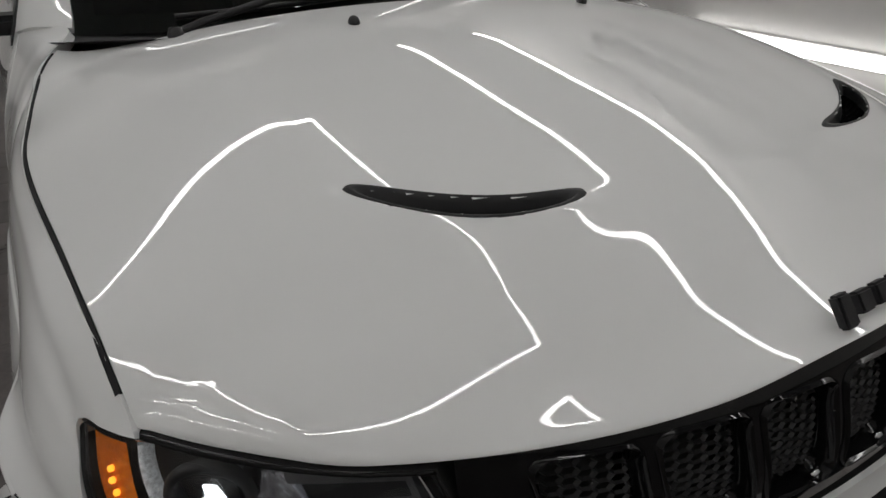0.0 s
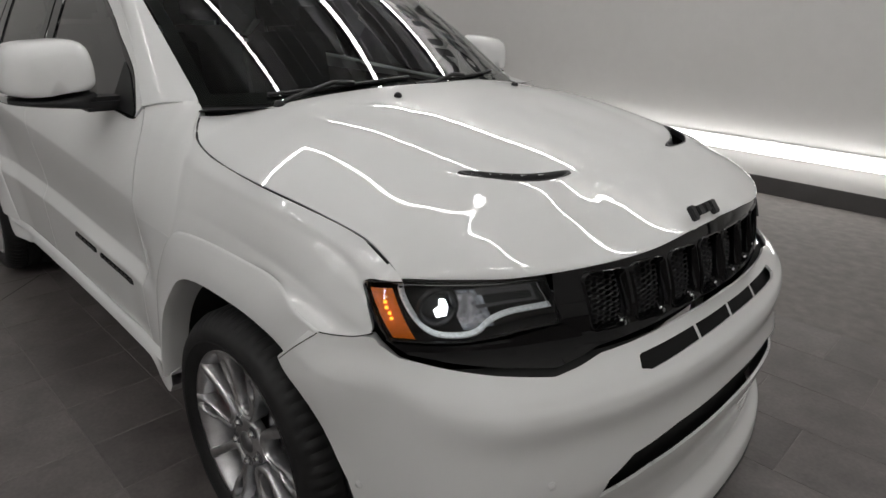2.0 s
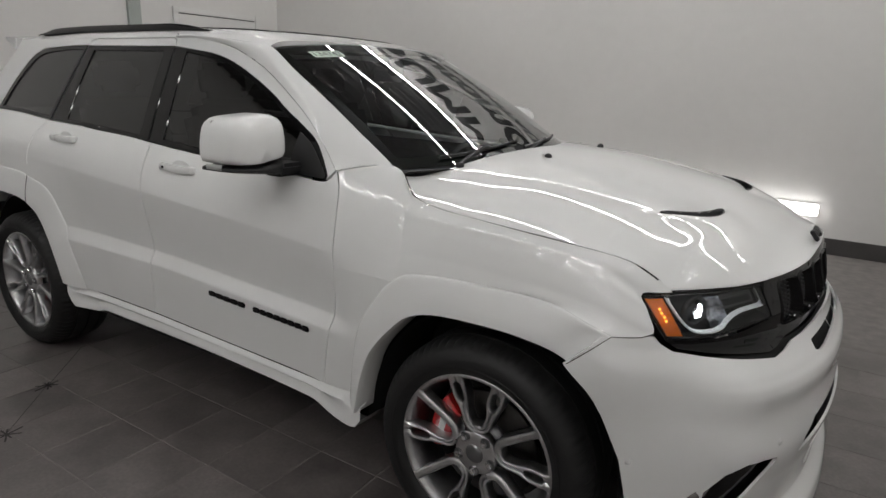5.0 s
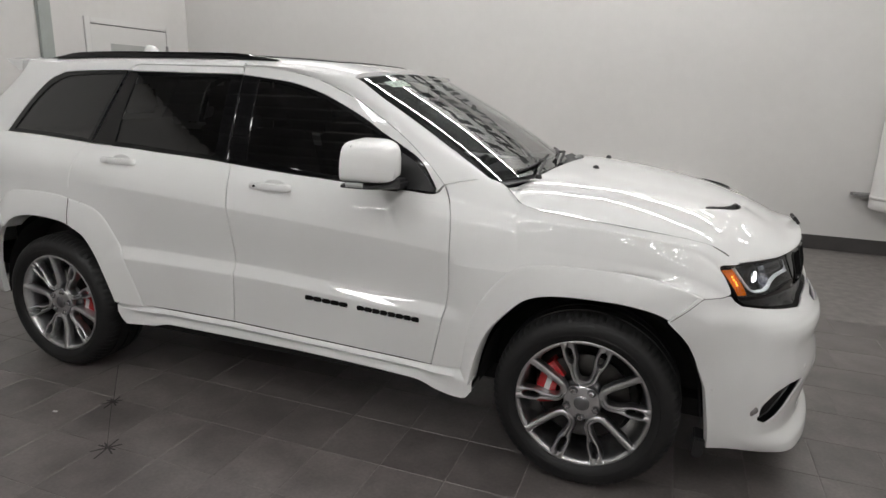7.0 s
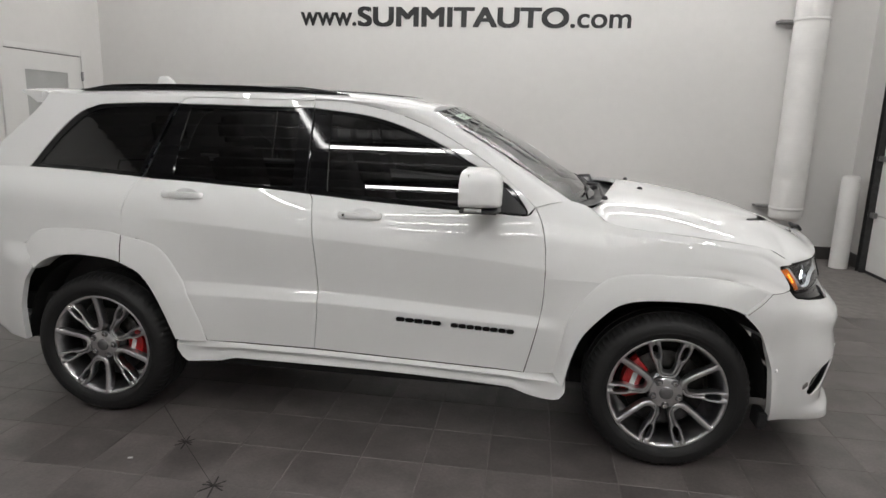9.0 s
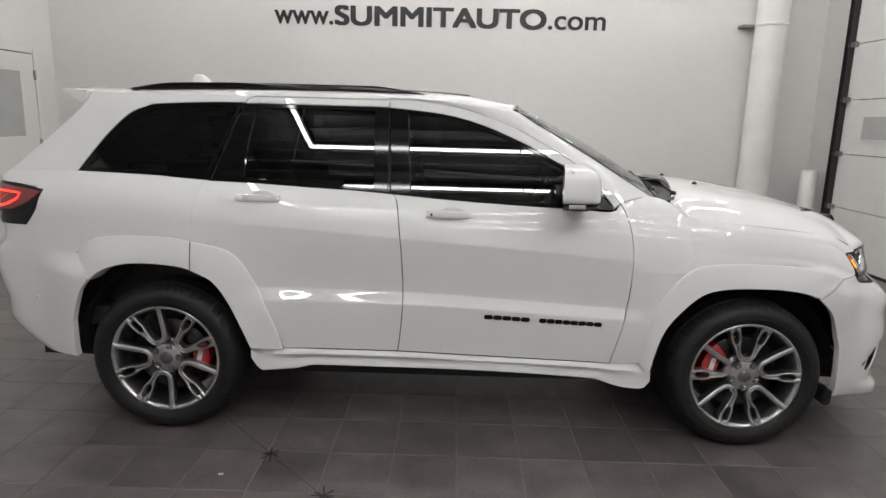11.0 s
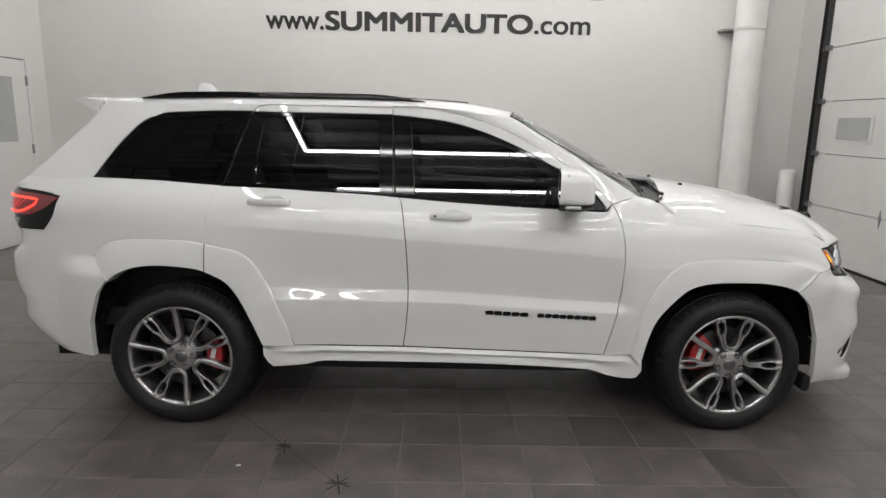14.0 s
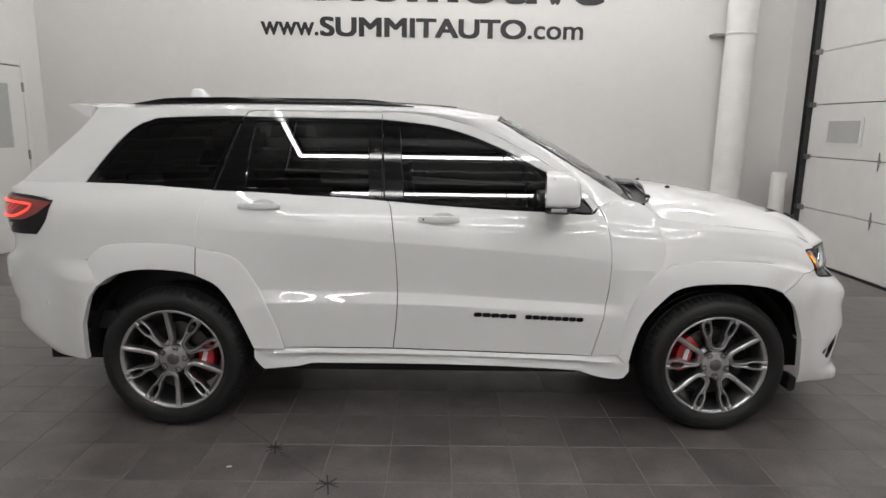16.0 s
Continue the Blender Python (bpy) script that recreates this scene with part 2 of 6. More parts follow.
def flipped(bm):
    """The same on the car's other side."""
    bmesh.ops.scale(bm, vec=(1, -1, 1), verts=bm.verts)
    bmesh.ops.reverse_faces(bm, faces=bm.faces)
    return bm


def both(name, make, mat, parent, label=""):
    """A right and a left one of a part that is built for the right side."""
    return part(name, make(), mat, parent, label), part(name, flipped(make()), mat, parent, label)


# ---- curves and the car's surfaces ----
def pch(xs, ys):
    """Monotone cubic curve through points."""
    xs = np.asarray(xs, float); ys = np.asarray(ys, float)
    h = np.diff(xs); d = np.diff(ys) / h
    m = np.zeros(len(xs)); m[0] = d[0]; m[-1] = d[-1]
    for i in range(1, len(xs) - 1):
        if d[i-1] * d[i] > 0:
            w1, w2 = 2*h[i] + h[i-1], h[i] + 2*h[i-1]
            m[i] = (w1 + w2) / (w1 / d[i-1] + w2 / d[i])
    def f(x):
        x = np.clip(np.asarray(x, float), xs[0], xs[-1])
        i = np.clip(np.searchsorted(xs, x) - 1, 0, len(xs) - 2)
        t = (x - xs[i]) / h[i]
        return ((1+2*t)*(1-t)**2*ys[i] + t*(1-t)**2*h[i]*m[i] + t*t*(3-2*t)*ys[i+1] + t*t*(t-1)*h[i]*m[i+1])
    return f
def ease(a, b, x):
    t = np.clip((np.asarray(x, float)-a)/(b-a), 0, 1); return t*t*(3-2*t)

plan_taper = pch([-2.5, -2.2, -1.8, -1.2, -0.6, 0.9, 1.3, 1.6, 1.9, 2.2], [-0.135, -0.075, -0.035, -0.008, 0, 0, -0.006, -0.018, -0.045, -0.10])
belt = pch([-2.4, -1.92, -1.24, -0.77, -0.34, 0.28, 0.75, 0.86, 1.1, 1.35, 1.6, 1.85, 2.0, 2.2], [1.315, 1.305, 1.277, 1.259, 1.24, 1.2, 1.183, 1.182, 1.160, 1.132, 1.097, 1.040, 0.995, 0.97])
crease = pch([-1.6, -1.1, -0.3, 0.58, 0.85, 1.3], [1.09, 1.08, 1.032, 0.972, 0.946, 0.90])
under = pch([0.20, 0.26, 0.34, 0.44], [0.84, 0.885, 0.908, 0.920])
def swell(x, z):
    """The flank swells out round each wheel."""
    r = np.minimum(np.hypot(x-1.4575, z-0.40), np.hypot(x+1.4575, z-0.42))
    return 0.016*(1-ease(0.52, 0.84, r))
def raw_side(x, z):
    """Half width of the flank: rocker, sharp ledge, hollow, shoulder crease, lean to the belt."""
    x, z = np.broadcast_arrays(np.asarray(x, float), np.asarray(z, float))
    zb, zc = belt(x), crease(x)
    zl = 0.70 - 0.045*ease(-0.3, 0.9, x)
    sharp = ease(-1.25, -0.95, x) * (1 - ease(0.85, 1.10, x))
    step = ease(-1.15, -0.85, x) * (1 - ease(0.78, 0.98, x))
    s1 = np.clip((z-0.44)/(zl-0.44), 0, 1)
    s2 = np.clip((z-zl)/(zc-zl), 0, 1)
    s3 = np.clip((z-zc)/(zb-zc), 0, 1.4)
    y = under(np.minimum(z, 0.44)) + 0.016*np.sin(s1*np.pi/2) + 0.004*s2
    y = y + step*(0.005*s1**3 - 0.029*np.clip(s2/0.17, 0, 1) + 0.024*ease(0.10, 1.0, s2))
    y = y + sharp*0.007*np.clip((s2-0.25)/0.75, 0, 1)**1.6
    y = y - sharp*(0.034*s3 + 0.045*s3**2) - (1-sharp)*(0.004*s3 + 0.068*s3**2)
    return y + plan_taper(x) + swell(x, z)
def house_y(x, z):
    """Half width of the glasshouse above the belt."""
    d = np.asarray(z, float) - 1.19
    return 0.868 - 0.40*d - 0.10*d*d + plan_taper(x)*0.9
# the fender's upper edge: along the pillar, the glass and the hood
top_x = [0.795, 0.86, 0.93, 0.975, 1.02, 1.055, 1.09, 1.13, 1.245, 1.42, 1.741, 1.861, 1.93, 1.976, 2.05]
top_z = pch(top_x, [1.222, 1.241, 1.250, 1.246, 1.236, 1.222, 1.198, 1.169, 1.146, 1.133, 1.098, 1.078, 1.045, 1.012, 1.0])
top_y = pch(top_x, [0.850, 0.812, 0.775, 0.755, 0.768, 0.795, 0.824, 0.844, 0.864, 0.878, 0.852, 0.840, 0.832, 0.826, 0.80])
rim_z = lambda x: np.where(np.asarray(x) < 0.795, belt(x), top_z(x))
fit_x = np.linspace(-2.5, 2.05, 240)
fit_e = np.where(fit_x < 0.795, house_y(fit_x, belt(fit_x)), top_y(fit_x)) - raw_side(fit_x, rim_z(fit_x))
soft_k = np.exp(-(np.arange(-7, 8)/3.5)**2)
soft_e = np.convolve(np.pad(fit_e, 7, "edge"), soft_k/soft_k.sum(), "valid")
fit_e = fit_e + (soft_e-fit_e)*ease(1.14, 1.26, fit_x)*(1-ease(1.86, 1.95, fit_x))
def side_y(x, z):
    """Half width of the lower body; over the fender it runs up to the hood's seam."""
    x = np.asarray(x, float); z = np.asarray(z, float)
    e = np.interp(x, fit_x, fit_e)
    return raw_side(x, z) + e * np.clip((z - rim_z(x) + 0.16) / 0.16, 0, 1.2)**2
nose_x = pch([0.18, 0.20, 0.23, 0.27, 0.33, 0.45, 0.56, 0.68, 0.735, 0.76, 0.785, 0.85, 0.92, 1.00, 1.05, 1.10, 1.15], [2.34, 2.36, 2.42, 2.415, 2.375, 2.39, 2.41, 2.392, 2.398, 2.392, 2.372, 2.335, 2.325, 2.30, 2.285, 2.24, 2.10])
def front_out(x, y, z):
    """Positive outside the wrap of nose and bumper, negative inside."""
    y = np.abs(y)
    w = ease(0.78, 0.88, z)
    a = x - (nose_x(z) - (0.18 + 0.15*w)*y**2 - (0.20 - 0.06*w)*y**4)
    b = y - (side_y(np.minimum(x, 2.2), z) + (0.040 + 0.031*ease(0.60, 0.80, z))*(1-ease(1.86, 2.06, x))*(1-ease(0.86, 1.0, z)) * ease(1.58, 1.78, x))
    k = 0.10
    h = np.maximum(k - np.abs(a-b), 0) / k
    return np.maximum(a, b) + h*h*k/4

def wrap_y(x, z):
    """Half width of the nose's wrap at a place along the car."""
    x, z = np.broadcast_arrays(np.asarray(x, float), np.asarray(z, float))
    lo = np.full(x.shape, 0.3); hi = np.full(x.shape, 1.15)
    for _ in range(30):
        mid = (lo+hi)/2
        out = front_out(x, mid, z) > 0
        hi = np.where(out, mid, hi); lo = np.where(out, lo, mid)
    return lo
def flank_to_nose(x, z):
    w = ease(1.60, 1.84, x)
    a, b = side_y(x, z), wrap_y(x, z)
    return a + w*(1 - ease(0.915, 1.0, z))*(b-a)


# fender sections: upright over the wheel, then one full curve in to the hood's seam
sec_x = np.linspace(0.78, 2.0, 123)
sec_s = np.linspace(0, 1, 61)
foot = flank_to_nose(sec_x, np.full(sec_x.shape, 0.90))
soft_foot = np.convolve(np.pad(foot, 7, "edge"), soft_k/soft_k.sum(), "valid")
foot = foot + (soft_foot-foot)*ease(1.0, 1.2, sec_x)
sec_y, sec_z = [], []
for fx_, y0_ in zip(sec_x, foot):
    zt_, yt_ = float(top_z(fx_)), float(top_y(fx_))
    h_, d_ = zt_ - 0.90, y0_ - yt_
    q_ = np.array([(y0_, 0.90), (y0_ - 0.005, 0.90 + 0.36*h_), (yt_ + 0.52*d_, zt_ - 0.20*d_), (yt_, zt_)])
    b_ = np.stack([(1-sec_s)**3, 3*sec_s*(1-sec_s)**2, 3*sec_s**2*(1-sec_s), sec_s**3], 1) @ q_
    sec_y.append(b_[:, 0])
    sec_z.append(b_[:, 1])


def section_y(x, z):
    x, z = np.broadcast_arrays(np.asarray(x, float), np.asarray(z, float))
    out = np.zeros(x.shape)
    k = np.clip((x.ravel()-sec_x[0])/(sec_x[1]-sec_x[0]), 0, len(sec_x)-1.001)
    for n, (i, zz) in enumerate(zip(k, z.ravel())):
        a = int(i)
        f = i - a
        out.ravel()[n] = (1-f)*np.interp(zz, sec_z[a], sec_y[a]) + f*np.interp(zz, sec_z[a+1], sec_y[a+1])
    return out


def fender_y(x, z):
    """Flank that turns into the nose ahead of the wheel."""
    x, z = np.broadcast_arrays(np.asarray(x, float), np.asarray(z, float))
    a = flank_to_nose(x, z)
    w = ease(0.86, 1.16, x)*ease(0.88, 0.93, z)*(1-ease(1.84, 1.93, x))
    return a + w*(section_y(x, z)-a) if np.any(w > 0) else a


# ---- the hall ----
X0, X1, Y0, Y1, TOP = -5.38, 4.68, -9.0, 4.6, 4.9


def structure(name, bm, mat, label, smooth=False):
    return tagged(part(name, bm, mat, smooth=smooth), label, kind="structure")


structure("wall_north", one_box(X0-0.2, X1+0.2, Y1, Y1+0.2, 0, TOP), WALLPAINT, "smooth white painted wall behind the car with black lettering")
structure("wall_west", one_box(X0-0.2, X0, Y0, Y1, 0, TOP), WALLPAINT, "smooth white painted end wall with a service door")
structure("wall_south", one_box(X0-0.2, X1+0.2, Y0-0.2, Y0, 0, TOP), WALLPAINT, "plain white painted wall closing the hall")
GY0, GY1, GTOP = -0.6, 4.05, 4.2
bm = bmesh.new()
box(bm, X1, X1+0.2, GY1, Y1, 0, TOP)
box(bm, X1, X1+0.2, Y0, GY0, 0, TOP)
box(bm, X1, X1+0.2, GY0, GY1, GTOP, TOP)
structure("wall_east", bm, WALLPAINT, "white painted wall around the sectional overhead door")
bm = bmesh.new()
box(bm, X0-0.2, X1+0.2, Y0-0.2, Y1+0.2, TOP, TOP+0.15)
for i in range(44):
    y = Y0 + 0.15 + i*0.31
    box(bm, X0, X1, y, y+0.05, TOP-0.05, TOP)
structure("ceiling", bm, CEILPAINT, "dark ribbed metal ceiling deck")
structure("floor", one_box(X0-0.2, X1+0.2, Y0-0.2, Y1+0.2, -0.2, -0.0015), GROUT, "grey grout bed under dark stone floor tiles")
bm = bmesh.new()
box(bm, X0, X1, Y1-0.014, Y1, 0, 0.16, 0.004)
box(bm, X0, X0+0.014, Y0, 2.75, 0, 0.16, 0.004)
box(bm, X0, X0+0.014, 4.24, Y1-0.014, 0, 0.16, 0.004)
box(bm, X1-0.014, X1, GY1+0.1, Y1-0.014, 0, 0.16, 0.004)
structure("baseboard", bm, BASEGREY, "dark grey tile baseboard along the white walls")


# ---- hall lights ----
def light_tube(points, label):
    ob = tagged(new("linear_light"), label, "ceiling light", "linear lights under the ceiling")
    for a, b in zip(points, points[1:]):
        a, b = Vector(a), Vector(b)
        d = (b-a)
        n = max(1, round(d.length/2.4))
        for i in range(n):
            p, q = a + d*(i/n), a + d*((i+1)/n)
            u = d.normalized()
            w = Vector((-u.y, u.x, 0))
            bm = bmesh.new()
            P, Q = p + u*0.012, q - u*0.012
            vs = []
            for c in (P, Q):
                vs.append([bm.verts.new(c + w*dx + Vector((0, 0, dz))) for dx, dz in ((-0.022, 0.03), (-0.022, -0.012), (-0.013, -0.026), (0.013, -0.026), (0.022, -0.012), (0.022, 0.03))])
            for k in range(6):
                bm.faces.new((vs[0][k], vs[0][(k+1) % 6], vs[1][(k+1) % 6], vs[1][k]))
            bm.faces.new(vs[0])
            bm.faces.new(vs[1])
            bmesh.ops.recalc_face_normals(bm, faces=bm.faces)
            part("diffuser", bm, TUBELIGHT, ob, smooth=False)
        bm = bmesh.new()
        u = d.normalized()
        w = Vector((-u.y, u.x, 0))
        mid = (a+b)/2
        m = Matrix.Translation(mid + Vector((0, 0, 0.06))) @ Matrix(((u.x, w.x, 0, 0), (u.y, w.y, 0, 0), (0, 0, 1, 0), (0, 0, 0, 1)))
        box(bm, -d.length/2, d.length/2, -0.045, 0.045, -0.03, 0.09, 0, m)
        part("housing", bm, BLACKRAIL, ob, smooth=False)
    return ob


HZ = 4.74
light_tube([(-1.85, -3.92, HZ), (3.4, -3.92, HZ), (3.4, 0.6, HZ), (-2.3, 0.6, HZ), (-1.85, -3.92, HZ)], "rectangular ring of white LED tubes under the dark ceiling")
light_tube([(-4.2, 2.7, HZ), (4.2, 2.7, HZ)], "straight white LED tube under the dark ceiling")
light_tube([(-4.6, 4.35, HZ), (4.4, 4.35, HZ)], "straight white LED tube washing the lettered wall")
light_tube([(-1.55, -5.12, HZ), (3.4, -5.12, HZ)], "straight white LED tube out of direct view, near the far side")
# added fill tube, unseen: brightens the car's right flank
light_tube([(-3.0, -6.7, HZ), (4.2, -6.7, HZ)], "straight white LED tube out of direct view, near the far side")

bar = tagged(new("wall_light"), "long glowing white LED bar low on the white wall", "wall light")
part("housing", one_box(-1.6, 2.15, Y1-0.03, Y1-0.002, 0.36, 0.49, 0.006), DOORPAINT, bar)
part("diffuser", one_box(-1.59, 2.14, Y1-0.085, Y1-0.03, 0.372, 0.478, 0.008), STRIPLIGHT, bar)


# ---- lettering on the wall ----
def wall_text(words, x0, x1, z0, z1, label, bold=0.0):
    """Letters cut to a width and a height, cap to base."""
    cu = bpy.data.curves.new("letters", "FONT")
    cu.body = words
    cu.extrude = 0.02
    tmp = bpy.data.objects.new("letters", cu)
    scene.collection.objects.link(tmp)
    bpy.context.view_layer.update()
    me = bpy.data.meshes.new_from_object(tmp.evaluated_get(bpy.context.evaluated_depsgraph_get()))
    scene.collection.objects.unlink(tmp)
    bpy.data.objects.remove(tmp)
    co = np.empty(len(me.vertices)*3)
    me.vertices.foreach_get("co", co)
    co = co.reshape(-1, 3)
    lo, hi = co.min(0), co.max(0)
    low = 0.0
    out = np.empty_like(co)
    out[:, 0] = x0 + (co[:, 0]-lo[0])/(hi[0]-lo[0])*(x1-x0)
    out[:, 2] = z0 + (co[:, 1]-low)/(hi[1]-low)*(z1-z0)
    out[:, 1] = Y1 - 0.003 - (co[:, 2]-lo[2])/(hi[2]-lo[2])*0.004
    me.vertices.foreach_set("co", out.ravel())
    me.update()
    bm = bmesh.new()
    for k, (dx, dz) in enumerate(((0, 0), (1, 0.6), (-1, -0.6), (1, -0.6), (-1, 0.6))):
        before = len(bm.verts)
        bm.from_mesh(me)
        bm.verts.ensure_lookup_table()
        bmesh.ops.translate(bm, vec=(dx*bold, -0.0004*k, dz*bold), verts=bm.verts[before:])
    bm.to_mesh(me)
    bm.free()
    me.materials.clear()
    me.materials.append(SIGNBLACK)
    ob = new("wall_lettering", me)
    return tagged(ob, label, "sign", "lettering on the wall")


wall_text("www.", -2.41, -1.66, 2.785, 2.945, "small black vinyl letters of a web address on the white wall", 0.006)
wall_text("SUMMITAUTO", -1.62, 1.09, 2.785, 3.015, "bold black vinyl capitals of a web address on the white wall", 0.014)
wall_text(".com", 1.13, 1.86, 2.785, 2.945, "small black vinyl letters ending a web address on the white wall", 0.006)
wall_text("Automotive", -2.45, 2.10, 3.245, 3.82, "large black vinyl word on the white wall", 0.03)
wall_text("SUMMIT", -2.30, 1.75, 4.0, 4.56, "large black vinyl capitals above the other lettering on the wall", 0.035)

# ---- west door, overhead door, pipe, bollard ----
door = tagged(new("door_1"), "white service door with a frosted pane in the end wall", kind="structure")
DX = X0
part("door_frame", one_box(DX, DX+0.03, 2.80, 2.88, 0, 2.36, 0.004), DOORPAINT, door)
part("door_frame", one_box(DX, DX+0.03, 4.15, 4.23, 0, 2.36, 0.004), DOORPAINT, door)
part("door_frame", one_box(DX, DX+0.03, 2.88, 4.15, 2.29, 2.36, 0.004), DOORPAINT, door)
part("frame_joint", one_box(DX+0.001, DX+0.010, 2.882, 4.148, 2.278, 2.289), INNER, door, "dark gap above the door leaf")
bm = bmesh.new()
for y0, y1, z0, z1 in ((2.885, 3.17, 0.015, 2.278), (3.88, 4.145, 0.015, 2.278), (3.17, 3.88, 0.015, 1.28), (3.17, 3.88, 2.06, 2.278)):
    box(bm, DX+0.002, DX+0.022, y0, y1, z0, z1)
part("door_leaf", bm, DOORPAINT, door, smooth=False)
part("pane", one_box(DX+0.004, DX+0.012, 3.17, 3.88, 1.28, 2.06), FROST, door, "grey frosted glass pane")
for z in (0.3, 1.18, 2.03):
    part("hinge", one_box(DX+0.022, DX+0.038, 4.125, 4.165, z-0.06, z+0.06, 0.004), GALV, door)
part("door_handle", tube([(DX+0.022, 3.04, 1.08), (DX+0.07, 3.04, 1.08), (DX+0.07, 3.18, 1.08)], 0.011), GALV, door)
post = tagged(part("wall_post", one_box(X0, X0+0.05, 2.18, 2.34, 0, TOP, 0.004), material("grey_green_post", (0.36, 0.39, 0.37), 0.5, noise_scale=3, spread=0.05), smooth=False), "grey-green painted wall post beside the service door", kind="structure")

gate = tagged(new("door_2"), "white sectional overhead door with small windows, closed", kind="structure")
SECT = (0.03, 0.68, 1.32, 1.955, 2.59, 3.225, 3.86, 4.19)
for z0, z1 in zip(SECT, SECT[1:]):
    part("section", one_box(X1-0.03, X1+0.02, GY0, GY1-0.16, z0+0.004, z1-0.004, 0.006), SECTIONPAINT, gate)
part("bottom_seal", one_box(X1-0.028, X1+0.018, GY0, GY1-0.16, 0, 0.03, 0.004), SATIN, gate)
for yw in (3.20, 1.80, 0.40):
    f = part("window_frame", one_box(X1-0.046, X1-0.03, yw-0.33, yw+0.33, 1.465, 1.795, 0.012), SECTIONPAINT, gate)
    part("pane", one_box(X1-0.051, X1-0.046, yw-0.285, yw+0.285, 1.505, 1.755, 0.002), FROST, f, "grey translucent pane")
bm = bmesh.new()
for y0, y1, xx0, xx1 in ((GY1-0.15, GY1-0.06, X1-0.02, X1-0.012), (GY1-0.15, GY1-0.14, X1-0.09, X1-0.02), (GY1-0.07, GY1-0.06, X1-0.09, X1-0.02)):
    box(bm, xx0, xx1, y0, y1, 0, 4.5)
part("track", bm, BLACKRAIL, gate, "dark steel guide track", smooth=False)
part("jamb", one_box(X1-0.016, X1+0.01, GY1-0.06, GY1+0.06, 0, GTOP, 0.003), SECTIONPAINT, gate)
for z in SECT[1:-1]:
    bm = one_box(X1-0.075, X1-0.03, GY1-0.24, GY1-0.10, z-0.03, z+0.03, 0.006)
    part("roller_bracket", bm, GALV, gate)
    for yh in (2.55, 1.15):
        part("hinge", prism([(yh-0.03, z), (yh-0.012, z+0.02), (yh, z+0.10), (yh+0.012, z+0.02), (yh+0.03, z), (yh+0.012, z-0.02), (yh, z-0.10), (yh-0.012, z-0.02)], 0.012, "x", 0.002, X1-0.044), GALV, gate)

pipe = tagged(new("wall_pipe"), "fat white wrapped pipe hanging down the wall, held by straps", "pipe")
prof = [(0.0, 0.53), (0.165, 0.53), (0.185, 0.55)]
z = 0.55
while z < TOP - 0.1:
    prof += [(0.187, z+0.05), (0.188, z+0.44), (0.184, z+0.45)]
    z += 0.45
prof += [(0.186, TOP-0.001)]
bm = lathe(prof, 40, "z")
bmesh.ops.translate(bm, vec=(3.875, 4.37, 0), verts=bm.verts)
part("wrapped_pipe", sharpen(bm, 60), FOAM, pipe)
for z in (0.66, 2.86):
    bm = lathe([(0.189, z-0.018), (0.193, z-0.018), (0.193, z+0.018), (0.189, z+0.018)], 40, "z")
    bmesh.ops.translate(bm, vec=(3.875, 4.37, 0), verts=bm.verts)
    st = part("strap", bm, FOAM, pipe, "white strap round the pipe")
    part("bracket", one_box(3.555, 3.755, 4.43, Y1, z-0.015, z+0.015, 0.004), GALV, st)

bollard = tagged(new("bollard"), "white plastic sleeved bollard standing before the wall", "bollard")
bm = lathe([(0.0, 0), (0.10, 0), (0.10, 1.06), (0.093, 1.085), (0.07, 1.1), (0, 1.105)], 32, "z")
bmesh.ops.translate(bm, vec=(4.46, 4.12, 0), verts=bm.verts)
part("sleeve", sharpen(bm, 60), FOAM, bollard)


# ---- the car's form: x forward, y to its left, z up ----
car = tagged(new("car"), "white sport utility vehicle with black grille and dark alloy wheels", "car")


def on_side(g, surf=side_y, lift=0.0):
    """Lays a grid of (x, z) on the right flank."""
    x, z = g[..., 0], g[..., 1]
    return np.stack([x, -(surf(x, z) + lift), z], -1)


GAP = 0.0024
SEAM_F = [(0.783, 0.418), (0.826, 0.609), (0.852, 0.758), (0.857, 0.931), (0.85, 1.052), (0.83, 1.149), (0.795, 1.222)]
SEAM_M = [(-0.284, 0.449), (-0.268, 0.591), (-0.261, 0.74), (-0.273, 0.988), (-0.298, 1.19), (-0.318, 1.235)]
SEAM_UP = [(-0.361, 1.692), (-0.214, 1.688), (0.023, 1.656), (0.23, 1.588), (0.375, 1.52), (0.574, 1.404), (0.714, 1.297), (0.795, 1.222)]
DLO_F = [(-0.361, 1.654), (-0.212, 1.640), (-0.062, 1.622), (0.084, 1.586), (0.23, 1.532), (0.374, 1.467), (0.466, 1.416), (0.57, 1.366), (0.673, 1.306), (0.757, 1.205)]
BELT_F = [(-0.318, 1.235), (-0.056, 1.217), (0.285, 1.199), (0.60, 1.187), (0.755, 1.182)]
FLARE_F = [(0.925, 0.43), (0.955, 0.60), (0.985, 0.72), (1.066, 0.845), (1.12, 0.90), (1.189, 0.936), (1.359, 0.952), (1.603, 0.948), (1.735, 0.936), (1.81, 0.918), (1.862, 0.898)]
ARCH_F = [(0.97, 0.375), (1.0, 0.52), (1.045, 0.636), (1.135, 0.745), (1.211, 0.805), (1.33, 0.833), (1.531, 0.838), (1.651, 0.828), (1.715, 0.815), (1.753, 0.800)]
FLARE_R = [(-1.885, 0.908), (-1.83, 0.962), (-1.76, 0.992), (-1.602, 1.006), (-1.392, 1.003), (-1.298, 0.987), (-1.098, 0.935), (-0.988, 0.777), (-0.903, 0.579), (-0.862, 0.445)]
